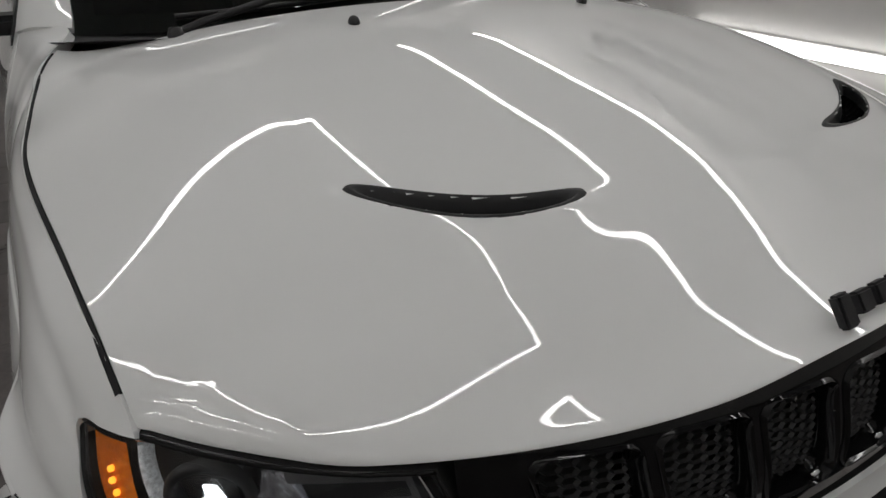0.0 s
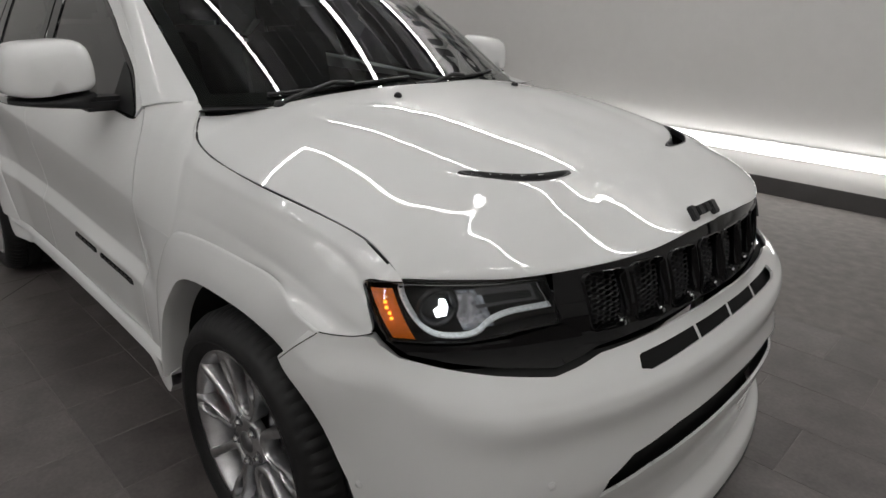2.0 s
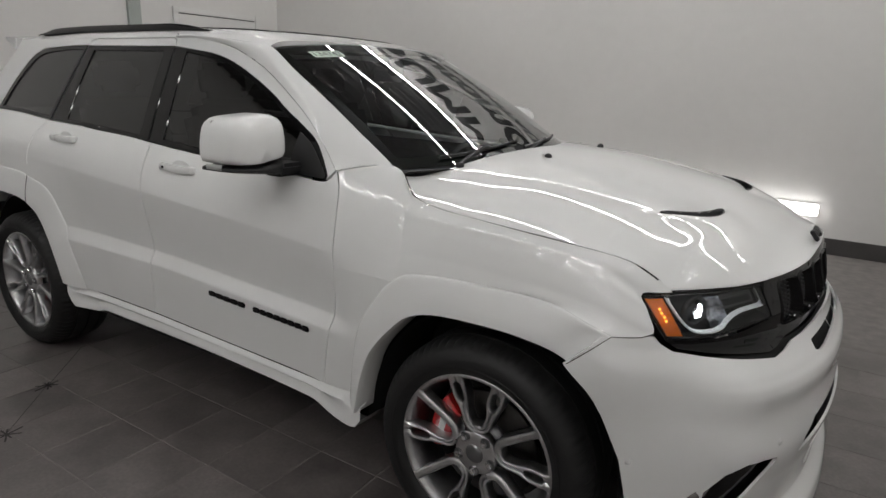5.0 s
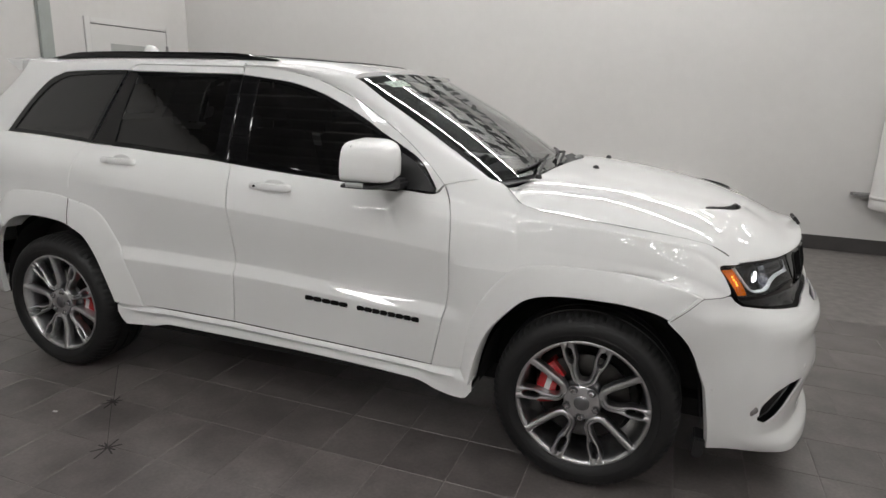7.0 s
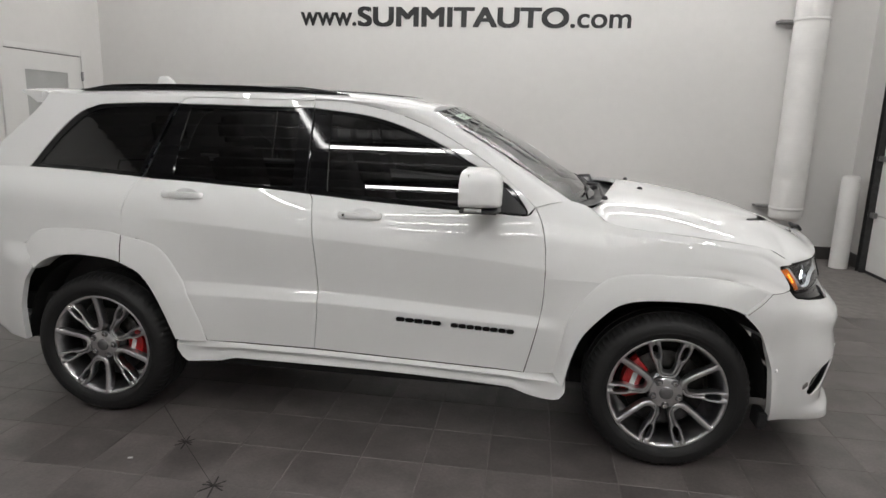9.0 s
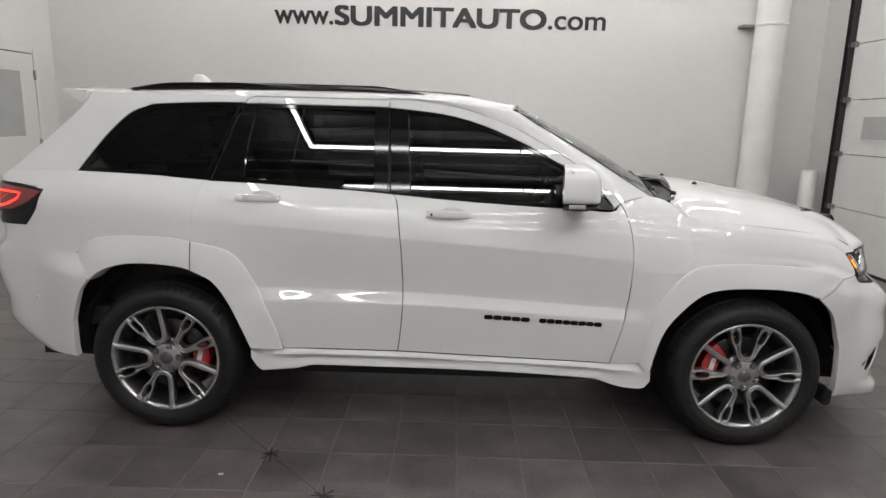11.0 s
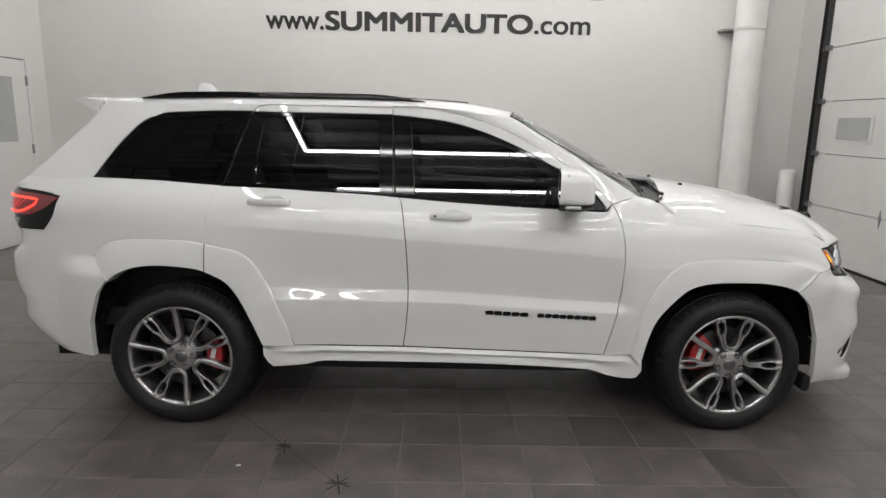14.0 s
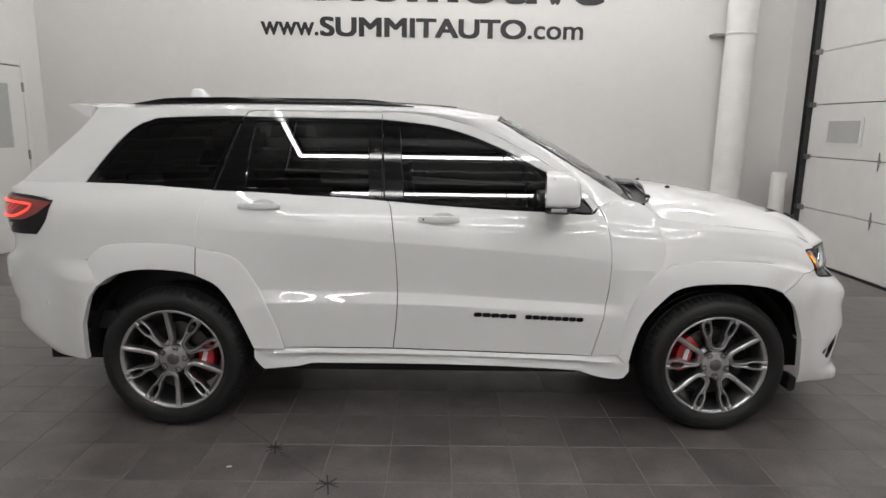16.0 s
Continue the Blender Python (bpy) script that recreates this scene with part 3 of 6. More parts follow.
ARCH_R = [(-1.81, 0.785), (-1.748, 0.832), (-1.658, 0.865), (-1.526, 0.878), (-1.352, 0.864), (-1.253, 0.828), (-1.19, 0.79), (-1.129, 0.706), (-1.067, 0.578), (-1.016, 0.459)]


def split(c, at, axis=1):
    """The two parts of a control list, cut at a value."""
    k = next(i for i, p in enumerate(c) if p[axis] >= at)
    a, b = c[k-1], c[k]
    f = (at-a[axis])/(b[axis]-a[axis])
    m = (a[0]+f*(b[0]-a[0]), a[1]+f*(b[1]-a[1]))
    return c[:k] + [m], [m] + c[k:]


# front door: skin below the belt and the painted frame round the window
def front_door():
    low = coons([SEAM_M[0], SEAM_F[0]], SEAM_F, BELT_F + [SEAM_F[-1]], SEAM_M, 60, 150, GAP)
    strip = coons(DLO_F + [(0.757, 1.183)], [(0.757, 1.183), SEAM_F[-1]], SEAM_UP, [DLO_F[0], SEAM_UP[0]], 70, 6, GAP)
    return panel([on_side(low), on_side(strip, house_y)])


def rear_door():
    g1 = [(-0.862, 0.450), (-0.905, 0.579), (-0.99, 0.777), (-1.09, 0.925), (-1.20, 0.97), (-1.300, 0.989)]
    low = coons([(-0.862, 0.450), SEAM_M[0]], SEAM_M, [(-1.243, 1.276), (-0.95, 1.268), (-0.77, 1.259), (-0.50, 1.248), (-0.318, 1.235)], g1 + [(-1.302, 1.06), (-1.293, 1.13), (-1.273, 1.226), (-1.243, 1.276)], 60, 150, GAP)
    strip = coons([(-1.10, 1.658), (-0.361, 1.655)], [(-0.361, 1.655), (-0.361, 1.692)], [(-1.04, 1.692), (-0.361, 1.692)], [(-1.10, 1.658), (-1.085, 1.68), (-1.04, 1.692)], 40, 5, GAP)
    return panel([on_side(low), on_side(strip, house_y)])


FD = both("front_door", front_door, WHITE, car)
RD = both("rear_door", rear_door, WHITE, car)


# fender: strip behind the arch, and the upper part
def fender():
    lo, up = split(SEAM_F, 0.90)
    fl, fu = split(FLARE_F, 0.90)
    top = [(float(x), float(top_z(x))) for x in top_x[:-1]]
    a = coons([lo[0], fl[0]], fl, [lo[-1], fl[-1]], lo, 14, 40)
    c = coons([tuple(np.array(lo[-1])*(1-f) + np.array(fu[0])*f) for f in np.linspace(0, 0.95, 10)] + fu, [(1.862, 0.899), (1.93, 0.90), (1.955, 0.915), (1.93, 0.965), (1.908, 1.006), (1.976, 1.012)], top, up, 110, 44)
    for g in (a, c):
        g[0, :, 0] += GAP
    c = on_side(c, fender_y)
    for _ in range(350):
        y = c[..., 1]
        y[1:-1, 1:-1] = 0.5*y[1:-1, 1:-1] + 0.125*(y[2:, 1:-1] + y[:-2, 1:-1] + y[1:-1, 2:] + y[1:-1, :-2])
    return panel([on_side(a, fender_y), c], weld=3e-3)


both("fender", fender, WHITE, car)


# rear quarter: lower skin, pillar behind the side window, strip above it
def rear_edge(z):
    return pch([0.35, 0.5, 0.68, 0.885, 1.04, 1.226, 1.31, 1.472, 1.632, 1.72], [-2.30, -2.44, -2.46, -2.40, -2.37, -2.355, -2.27, -2.10, -1.95, -1.90])(z)


QW = [(-1.925, 1.302), (-1.813, 1.468), (-1.72, 1.575), (-1.652, 1.622), (-1.60, 1.640), (-1.549, 1.648), (-1.30, 1.660), (-1.10, 1.664)]


rear_x = pch([0.36, 0.42, 0.50, 0.55, 0.63, 0.70, 0.80, 0.885, 0.915, 0.945, 1.00, 1.05, 1.20, 1.26], [-2.22, -2.31, -2.395, -2.42, -2.415, -2.44, -2.46, -2.455, -2.43, -2.40, -2.39, -2.405, -2.42, -2.40])


def rear_out(x, y, z):
    """Positive outside the wrap of tail and rear bumper, negative inside."""
    y = np.abs(y)
    a = rear_x(z) + 0.06*y**2 - x
    b = y - (side_y(x, z) + 0.053*ease(-2.14, -1.86, x)*(1-ease(0.80, 0.915, z)))
    k = 0.16
    h = np.maximum(k - np.abs(a-b), 0)/k
    return np.maximum(a, b) + h*h*k/4


def rear_ang(th, z, lift=0.0):
    """Points of the tail at an angle (degrees, 0 behind, positive to the right) and a height."""
    th, z = np.broadcast_arrays(np.radians(np.asarray(th, float)), np.asarray(z, float))
    lo, hi = np.full(th.shape, 0.2), np.full(th.shape, 1.6)
    for _ in range(36):
        mid = (lo+hi)/2
        out = rear_out(-1.5 - mid*np.cos(th), mid*np.sin(th), z) > 0
        hi = np.where(out, mid, hi)
        lo = np.where(out, lo, mid)
    r = lo + lift
    return np.stack([-1.5 - r*np.cos(th), -r*np.sin(th), z], -1)


def tail_y(x, z):
    """Flank that turns into the tail behind the wheel."""
    x, z = np.broadcast_arrays(np.asarray(x, float), np.asarray(z, float))
    lo, hi = np.full(x.shape, 0.2), np.full(x.shape, 1.15)
    for _ in range(30):
        mid = (lo+hi)/2
        out = rear_out(x, mid, z) > 0
        hi = np.where(out, mid, hi)
        lo = np.where(out, lo, mid)
    w = (1-ease(-2.0, -1.88, x))*(1-ease(1.23, 1.29, z))
    return side_y(x, z)*(1-w) + lo*w


def back_ang(x, z):
    return math.degrees(math.atan2(float(tail_y(x, z)), -(x+1.5)))


def quarter():
    edge = lambda a, b, n=8: [(float(rear_edge(z)), z) for z in np.linspace(a, b, n)]
    low = coons([(-2.159, 0.938), (-2.05, 0.924), (-1.905, 0.905)] + FLARE_R[1:6], [(-1.298, 0.987), (-1.302, 1.06), (-1.293, 1.13), (-1.273, 1.226), (-1.243, 1.276)], [(-2.11, 1.302), (-1.923, 1.302), (-1.60, 1.295), (-1.243, 1.276)], [(-2.159, 0.938), (-2.178, 1.02), (-2.13, 1.10), (-2.102, 1.205), (-2.104, 1.24), (-2.11, 1.302)], 90, 44)
    cor = coons([(-2.33, 1.247), (-2.22, 1.238), (-2.104, 1.226)], [(-2.104, 1.226), (-2.11, 1.302)], [(float(rear_edge(1.302)), 1.302), (-2.11, 1.302)], [(-2.33, 1.247), (float(rear_edge(1.302)), 1.302)], 16, 8)
    pil = coons([(float(rear_edge(1.302)), 1.302), (-2.11, 1.302), (-1.923, 1.302)], QW[:4], [(float(rear_edge(1.66)), 1.66), (-1.652, 1.622)], edge(1.302, 1.66), 24, 30)
    top = coons([(float(rear_edge(1.66)), 1.66)] + QW[3:], [(-1.10, 1.664), (-1.085, 1.685), (-1.04, 1.697)], [(float(rear_edge(1.70)), 1.697), (-1.6, 1.697), (-1.04, 1.697)], edge(1.66, 1.697, 3), 40, 6)
    return panel([on_side(low, tail_y), on_side(cor, tail_y), on_side(pil, house_y), on_side(top, house_y)], weld=4e-3)


both("quarter_panel", quarter, WHITE, car)


# flares
def flare_y(x, y0, f):
    """A small step off the flank, then a full curve out to the arch."""
    g = np.clip((f-0.05)/0.95, 0, 1)
    edge = 0.972 - 0.036*np.clip(-np.asarray(x)-1.5, 0, 1)
    return y0 + 0.0055 + (edge - y0 - 0.0055)*(1-(1-g)**1.7)


def flare(outer, inner, n=70):
    o, i = curve(outer, n), curve(inner, n)
    rows = []
    y0 = fender_y(o[:, 0], o[:, 1])
    for f, lift in ((0.0, -0.002), (0.016, 0.0035), (0.05, 0.0055), (0.14, None), (0.28, None), (0.45, None), (0.62, None), (0.8, None), (0.94, None), (1.0, None)):
        p = o*(1-f) + i*f
        y = y0 + lift if lift is not None else flare_y(p[:, 0], y0, f)
        rows.append(np.stack([p[:, 0], -y, p[:, 1]], 1))
    last = rows[-1].copy()
    for dy, k in ((0.008, 0.004), (0.03, 0.008), (0.10, 0.010)):
        q = last.copy()
        q[:, 1] += dy
        c = np.array([1.4575 if outer[0][0] > 0 else -1.4575, 0, 0.38])
        d = c - q
        d[:, 1] = 0
        q += k*d/np.linalg.norm(d, axis=1, keepdims=True)
        rows.append(q)
    bm = bmesh.new()
    grid_faces(bm, np.stack(rows, 1), inside=(outer[5][0], -0.5, 0.6))
    return sharpen(bm, 55)


both("wheel_arch_flare", lambda: flare(FLARE_F, ARCH_F), WHITE, car)
both("wheel_arch_flare", lambda: flare(FLARE_R, ARCH_R), WHITE, car)


# dark seam of the rear door across the flare
def flare_seam():
    zs = np.linspace(0.99, 0.852, 12)
    f = (0.99-zs)/(0.99-0.845)
    y0 = float(fender_y(-1.298, 0.987))
    y = flare_y(-1.3, y0, f) + 0.0004
    return tube([(-1.3, -yy-0.0006, z) for yy, z in zip(y, zs)], 0.0022, 6)


both("door_seam", flare_seam, INNER, car)


# thin dark joints round the front bumper's upper corner
def bumper_joint():
    c = curve([(1.862, 0.8972), (1.90, 0.8975), (1.93, 0.899), (1.958, 0.908)], 16)
    return tube([(x, -float(fender_y(x, z)) - 0.0002, z) for x, z in c], 0.0013, 6)


def flare_joint():
    f = np.linspace(0.0, 0.97, 14)
    x, z = 1.862 + (1.753-1.862)*f, 0.898 + (0.800-0.898)*f
    y0 = float(fender_y(1.862, 0.898))
    y = flare_y(1.8, y0, f)
    y = np.maximum(y, wrap_y(x+0.002, z))
    return tube([(a+0.001, -b-0.0004, c) for a, b, c in zip(x, y, z)], 0.0012, 6)


both("bumper_joint", bumper_joint, INNER, car)
both("bumper_joint", flare_joint, INNER, car)

# sill
def sill():
    n = 80
    xs = np.linspace(-1.02, 0.985, n)
    ztop = np.interp(xs, [-1.02, -0.86, -0.28, 0.783, 0.93, 0.985], [0.452, 0.445, 0.444, 0.415, 0.426, 0.40])
    zbot = pch([-1.02, -0.97, -0.82, -0.70, -0.3, 0.70, 0.82, 0.90, 0.95, 0.985], [0.40, 0.335, 0.338, 0.362, 0.362, 0.335, 0.305, 0.298, 0.30, 0.34])(xs)
    end = ease(-1.02, -0.80, xs)*(1-ease(0.72, 0.97, xs))
    P = np.zeros((n, 9, 3))
    for j, f in enumerate((0, 0.08, 0.25, 0.4, 0.55, 0.75, 0.92, 1.0, 1.0)):
        z = ztop*(1-f) + zbot*f
        y = 0.918 + 0.035*(1-end)*ease(0, 0.3, f) + end*(0.020*ease(0.0, 0.12, f) - 0.030*ease(0.22, 0.5, f) + 0.014*ease(0.55, 0.9, f))
        if j == 8:
            y = y - 0.12
            z = z - 0.005
        P[:, j] = np.stack([xs, -np.broadcast_to(y, xs.shape), z], 1)
    bm = bmesh.new()
    grid_faces(bm, P, inside=(0, -0.5, 0.4))
    return sharpen(bm, 50)


both("side_sill", sill, WHITE, car)

# hood
zc_hood = pch([0.95, 1.2, 1.355, 1.5, 1.6, 1.75, 1.85, 1.95, 2.05, 2.12, 2.2, 2.3], [1.297, 1.294, 1.285, 1.269, 1.254, 1.227, 1.205, 1.177, 1.142, 1.114, 1.081, 1.059])
y_seam = pch([1.055, 1.09, 1.13, 1.245, 1.42, 1.741, 1.861, 1.976], [0.789, 0.818, 0.838, 0.858, 0.872, 0.846, 0.834, 0.822])
z_lip = pch([0, 0.15, 0.32, 0.6, 0.83], [1.056, 1.05, 1.033, 1.02, 1.012])


def wrap_x(y, z):
    """How far forward the nose reaches at a width and a height."""
    lo = np.full(np.broadcast(y, z).shape, 1.2)
    hi = np.full(lo.shape, 2.6)
    for _ in range(40):
        mid = (lo+hi)/2
        out = front_out(mid, y, z) > 0
        hi = np.where(out, mid, hi)
        lo = np.where(out, lo, mid)
    return lo


VENT = Vector((1.972, -0.428))
VDIR = Vector((-0.46, -0.89)).normalized()
VH, BOW, RISE = 0.023, 1.7, 0.011


def vent_uv(x, y):
    """Place in the vent's own axes: along its lip and ahead of it, mirrored for the left one."""
    dx, dy = x - VENT[0], -np.abs(y) - VENT[1]
    u = dx*VDIR[0] + dy*VDIR[1]
    return u, dx*-VDIR[1] + dy*VDIR[0] + BOW*u*u


fold = pch([1.2, 1.45, 1.7, 2.0, 2.25], [0.60, 0.585, 0.545, 0.47, 0.40])


def hood_z(x, y, lip=True):
    a = np.abs(y)
    t = a/y_seam(x)
    z = zc_hood(x) - 0.10*t**2 - (zc_hood(x) - top_z(np.clip(x, 1.055, 1.976)) - 0.10)*t**6
    # soft fold that runs back from the vent's outer end
    d = a - fold(x)
    z = z + 0.005*ease(1.25, 1.5, x)*(1-ease(2.02, 2.2, x))*np.where(d > 0, 1-ease(-0.03, 0.22, d), 1-ease(-0.015, 0.16, -d))
    if lip:
        u, v = vent_uv(x, y)
        z = z + RISE*np.exp(-(u/0.16)**4)*np.where(v > 0, np.exp(-(v/0.085)**2), 1-ease(0.0, 0.022, -v))
    return z


def hood_grid(n=150, m=150):
    bs = np.linspace(-1, 1, m)
    P = np.zeros((n, m, 3))
    for j, b in enumerate(bs):
        yf = 0.826*b
        xf = float(wrap_x(np.array(abs(yf)), z_lip(abs(yf))))
        xr = 1.255 - 0.20*abs(b)**1.25 if abs(b) > 0.1 else 1.255 - 0.0112*(abs(b)/0.1)**2
        t = np.linspace(0, 1, n)
        x = xr + (xf-xr)*(1-(1-t)**1.9)
        y = b*(y_seam(x)*(1-ease(1.976, 2.3, x)) + 0.826*ease(1.976, 2.3, x))
        zb = hood_z(x, y)
        q = np.clip((xf-x)/(0.145 - 0.13*abs(b)**7), 0, 1)
        ze = z_lip(abs(yf))
        z = ze + (zb-ze)*(1-(1-q)**2.2)**0.55
        P[:, j] = np.stack([x, y*(1 - 0.001/0.85*abs(b)**8), z], 1)
    return P


def hood():
    P = hood_grid()
    bm = panel([P], 0.02, inside=(1.5, 0, 0.6))
    u = []
    for f in bm.faces:
        c = f.calc_center_median()
        a, b = vent_uv(np.array(c.x), np.array(c.y))
        if (float(a)/0.14)**2 + ((float(b)+VH-0.002)/VH)**2 < 1:
            u.append(f)
    bmesh.ops.delete(bm, geom=u, context="FACES")
    return bm


HOOD = part("hood", hood(), WHITE, car)
# black bar laid flush in the hood gap in place of its shadow
both("hood_gap_shade", lambda: tube([(x, -float(y_seam(x)) - 0.003, float(top_z(x)) - 0.0035) for x in np.linspace(1.06, 1.935, 60)], 0.0036, 8), INNER, car, "black bar that stands for the shade in the hood gap")


def hood_vent(s):
    """Black oval bezel under a lip, looking back and inwards, with a honeycomb mesh."""
    def at(u, v, h):
        v = v - BOW*u*u
        x = VENT[0] + u*VDIR[0] - v*VDIR[1]
        y = VENT[1] + u*VDIR[1] + v*VDIR[0]
        return Vector((x, -s*y, float(hood_z(np.array(x), np.array(y), False)) + h))
    def plane(u, v, d):
        return at(u, v + d*0.30, RISE*(v+2*VH)/(2*VH)*math.exp(-(u/0.16)**4) - d*0.95)
    bm = bmesh.new()
    n = 48
    rings = []
    for k, d in ((1.12, 0.005), (1.07, -0.0015), (1.0, -0.0015), (0.93, 0.006), (0.86, 0.03), (0.80, 0.055)):
        rings.append([bm.verts.new(plane(0.14*k*math.cos(2*math.pi*i/n), 0.002 - VH + VH*k*math.sin(2*math.pi*i/n), d)) for i in range(n)])
    for a, b in zip(rings, rings[1:]):
        for i in range(n):
            bm.faces.new((a[i], a[(i+1) % n], b[(i+1) % n], b[i]))
    bm.faces.new(rings[-1])
    bmesh.ops.recalc_face_normals(bm, faces=bm.faces)
    ob = part("hood_vent", bm, SATIN, car, "black plastic hood vent with mesh")
    bm = bmesh.new()
    for i in range(-11, 12):
        for j in range(-5, 6):
            u, v = i*0.0125, -VH + j*0.0085 + (0.0042 if i % 2 else 0)
            if (u/0.133)**2 + ((v+VH)/(VH-0.002))**2 > 0.9:
                continue
            a = [bm.verts.new(plane(u + 0.0068*math.cos(math.pi*k/3), v + 0.0048*math.sin(math.pi*k/3), 0.020)) for k in range(6)]
            b = [bm.verts.new(plane(u + 0.0048*math.cos(math.pi*k/3), v + 0.0033*math.sin(math.pi*k/3), 0.024)) for k in range(6)]
            for k in range(6):
                bm.faces.new((a[k], a[(k+1) % 6], b[(k+1) % 6], b[k]))
    part("vent_mesh", bm, GLOSSBLACK, ob, smooth=False)


hood_vent(-1)
hood_vent(1)

# roof, pillars, windshield
roof_c = pch([-2.05, -1.6, -1.1, -0.6, -0.168, 0.044, 0.224, 0.33], [1.712, 1.748, 1.766, 1.766, 1.752, 1.738, 1.708, 1.690])
drop = pch([0, 0.5, 0.8, 0.92, 0.98, 1.0], [0, 0.07, 0.27, 0.50, 0.78, 1.0])
edge_z = pch([-2.1, -1.04, -0.361, -0.214, 0.023, 0.262], [1.697, 1.697, 1.697, 1.696, 1.684, 1.656])
edge_y = lambda x: np.where(x < -0.361, house_y(x, edge_z(x)), np.interp(x, [-0.361, 0.262], [float(house_y(-0.361, 1.697)), 0.655]))


def roof():
    n, m = 90, 61
    P = np.zeros((n, m, 3))
    for j, b in enumerate(np.linspace(-1, 1, m)):
        xf = 0.335 - 0.073*abs(b)**2.8
        x = np.linspace(-1.99, xf, n)
        ye, ze = edge_y(x), edge_z(x)
        z = roof_c(x) - drop(abs(b))*(roof_c(x)-ze)
        P[:, j] = np.stack([x, b*ye, z], 1)
    return panel([P], 0.02, inside=(-0.8, 0, 0.8))


part("roof", roof(), WHITE, car)


def a_pillar():
    lo = curve(SEAM_UP, 50)
    L = np.stack([lo[:, 0], -house_y(lo[:, 0], lo[:, 1]), lo[:, 1]], 1)
    rx = np.linspace(-0.361, 0.262, 25)
    r = [(x, -float(edge_y(x)), float(edge_z(x))) for x in rx]
    w = [(0.42, -0.68, 1.567), (0.60, -0.703, 1.467), (0.80, -0.727, 1.347), (0.93, -0.742, 1.268), (0.965, -0.75, 1.247)]
    U = curve(r[::6] + w, 50)
    n = 7
    P = np.zeros((50, n, 3))
    for j in range(n):
        f = j/(n-1)
        p = L*(1-f) + U*f
        out = 0.016*math.sin(math.pi*f)
        p[:, 1] -= out*0.8
        p[:, 2] += out*0.5
        P[:, j] = p
    return panel([P], 0.02, inside=(0.2, 0, 1.2))


both("a_pillar", a_pillar, WHITE, car)

WS_TOP = lambda b: np.array([0.338 - 0.073*abs(b)**2.8, 0.652*b, 1.688 - 0.036*abs(b)**2.6])
WS_BOT = lambda b: np.array([1.125 - 0.15*abs(b)**2.9, 0.748*b, 1.245 - 0.01*b*b])


def shield_grid(nu=40, nv=30, lo=0.0, hi=1.0, w=1.0, lift=0.0):
    P = np.zeros((nu, nv, 3))
    for i, b in enumerate(np.linspace(-w, w, nu)):
        for j, f in enumerate(np.linspace(lo, hi, nv)):
            p = WS_BOT(b)*(1-f) + WS_TOP(b)*f
            k = 0.018*math.sin(math.pi*f) + lift
            P[i, j] = p + np.array([0.49, 0, 0.87])*k
    return P


bm = bmesh.new()
grid_faces(bm, shield_grid(), inside=(0.3, 0, 1.2))
ws = part("windshield", bm, SHIELD, car, "raked windshield with wall reflections")
bm = bmesh.new()
for lo, hi, w0, w1 in ((0.93, 1.0, -1, 1), (0.0, 0.07, -1, 1), (0.07, 0.93, -1, -0.945), (0.07, 0.93, 0.945, 1)):
    P = np.zeros((30, 12, 3))
    for i, b in enumerate(np.linspace(w0, w1, 30)):
        for j, f in enumerate(np.linspace(lo, hi, 12)):
            P[i, j] = WS_BOT(b)*(1-f) + WS_TOP(b)*f + np.array([0.49, 0, 0.87])*(0.018*math.sin(math.pi*f) - 0.004)
    grid_faces(bm, P, inside=(0.3, 0, 1.2))
part("frit_band", bm, INNER, ws, "black ceramic band round the glass")


# ---- front wrap: bumper, grille, lamps ----
def wrap_pt(y, z, lift=0.0):
    """Points of the nose at (y, z) for widths well inside the corner."""
    y, z = np.broadcast_arrays(np.asarray(y, float), np.asarray(z, float))
    x = wrap_x(np.abs(y), z)
    return np.stack([x+lift, y, z], -1)


CEN = 1.45


def wrap_ang(th, z, lift=0.0):
    """Points of the nose at an angle (degrees, 0 ahead, positive to the right) and a height."""
    th = np.radians(th)
    lo = np.full(np.broadcast(th, z).shape, 0.2)
    hi = np.full(lo.shape, 1.6)
    for _ in range(40):
        mid = (lo+hi)/2
        out = front_out(CEN + mid*np.cos(th), mid*np.sin(th), z) > 0
        hi = np.where(out, mid, hi)
        lo = np.where(out, lo, mid)
    r = lo + lift
    return np.stack([CEN + r*np.cos(th), -r*np.sin(th), np.broadcast_to(z, r.shape)], -1)


def ang(x, y):
    return math.degrees(math.atan2(abs(y), x-CEN))


BLACKLOW = [(0.0, 0.862), (0.2, 0.855), (0.40, 0.842), (0.488, 0.838), (0.548, 0.826), (0.614, 0.818), (0.715, 0.830), (0.804, 0.846), (0.849, 0.859), (0.865, 0.881), (0.87, 0.90)]


def low_angles():
    """The lower edge of the black face as (angle, z), from the middle to the fender."""
    out = []
    for y, z in BLACKLOW:
        x = {0.804: 2.083, 0.849: 2.016, 0.865: 1.984, 0.87: 1.969}.get(y, None)
        if x is None:
            x = float(wrap_x(np.array(y), np.array(z)))
        out.append((ang(x, y), z))
    return out


LOW = low_angles()
AEND = ang(1.862, 0.965)


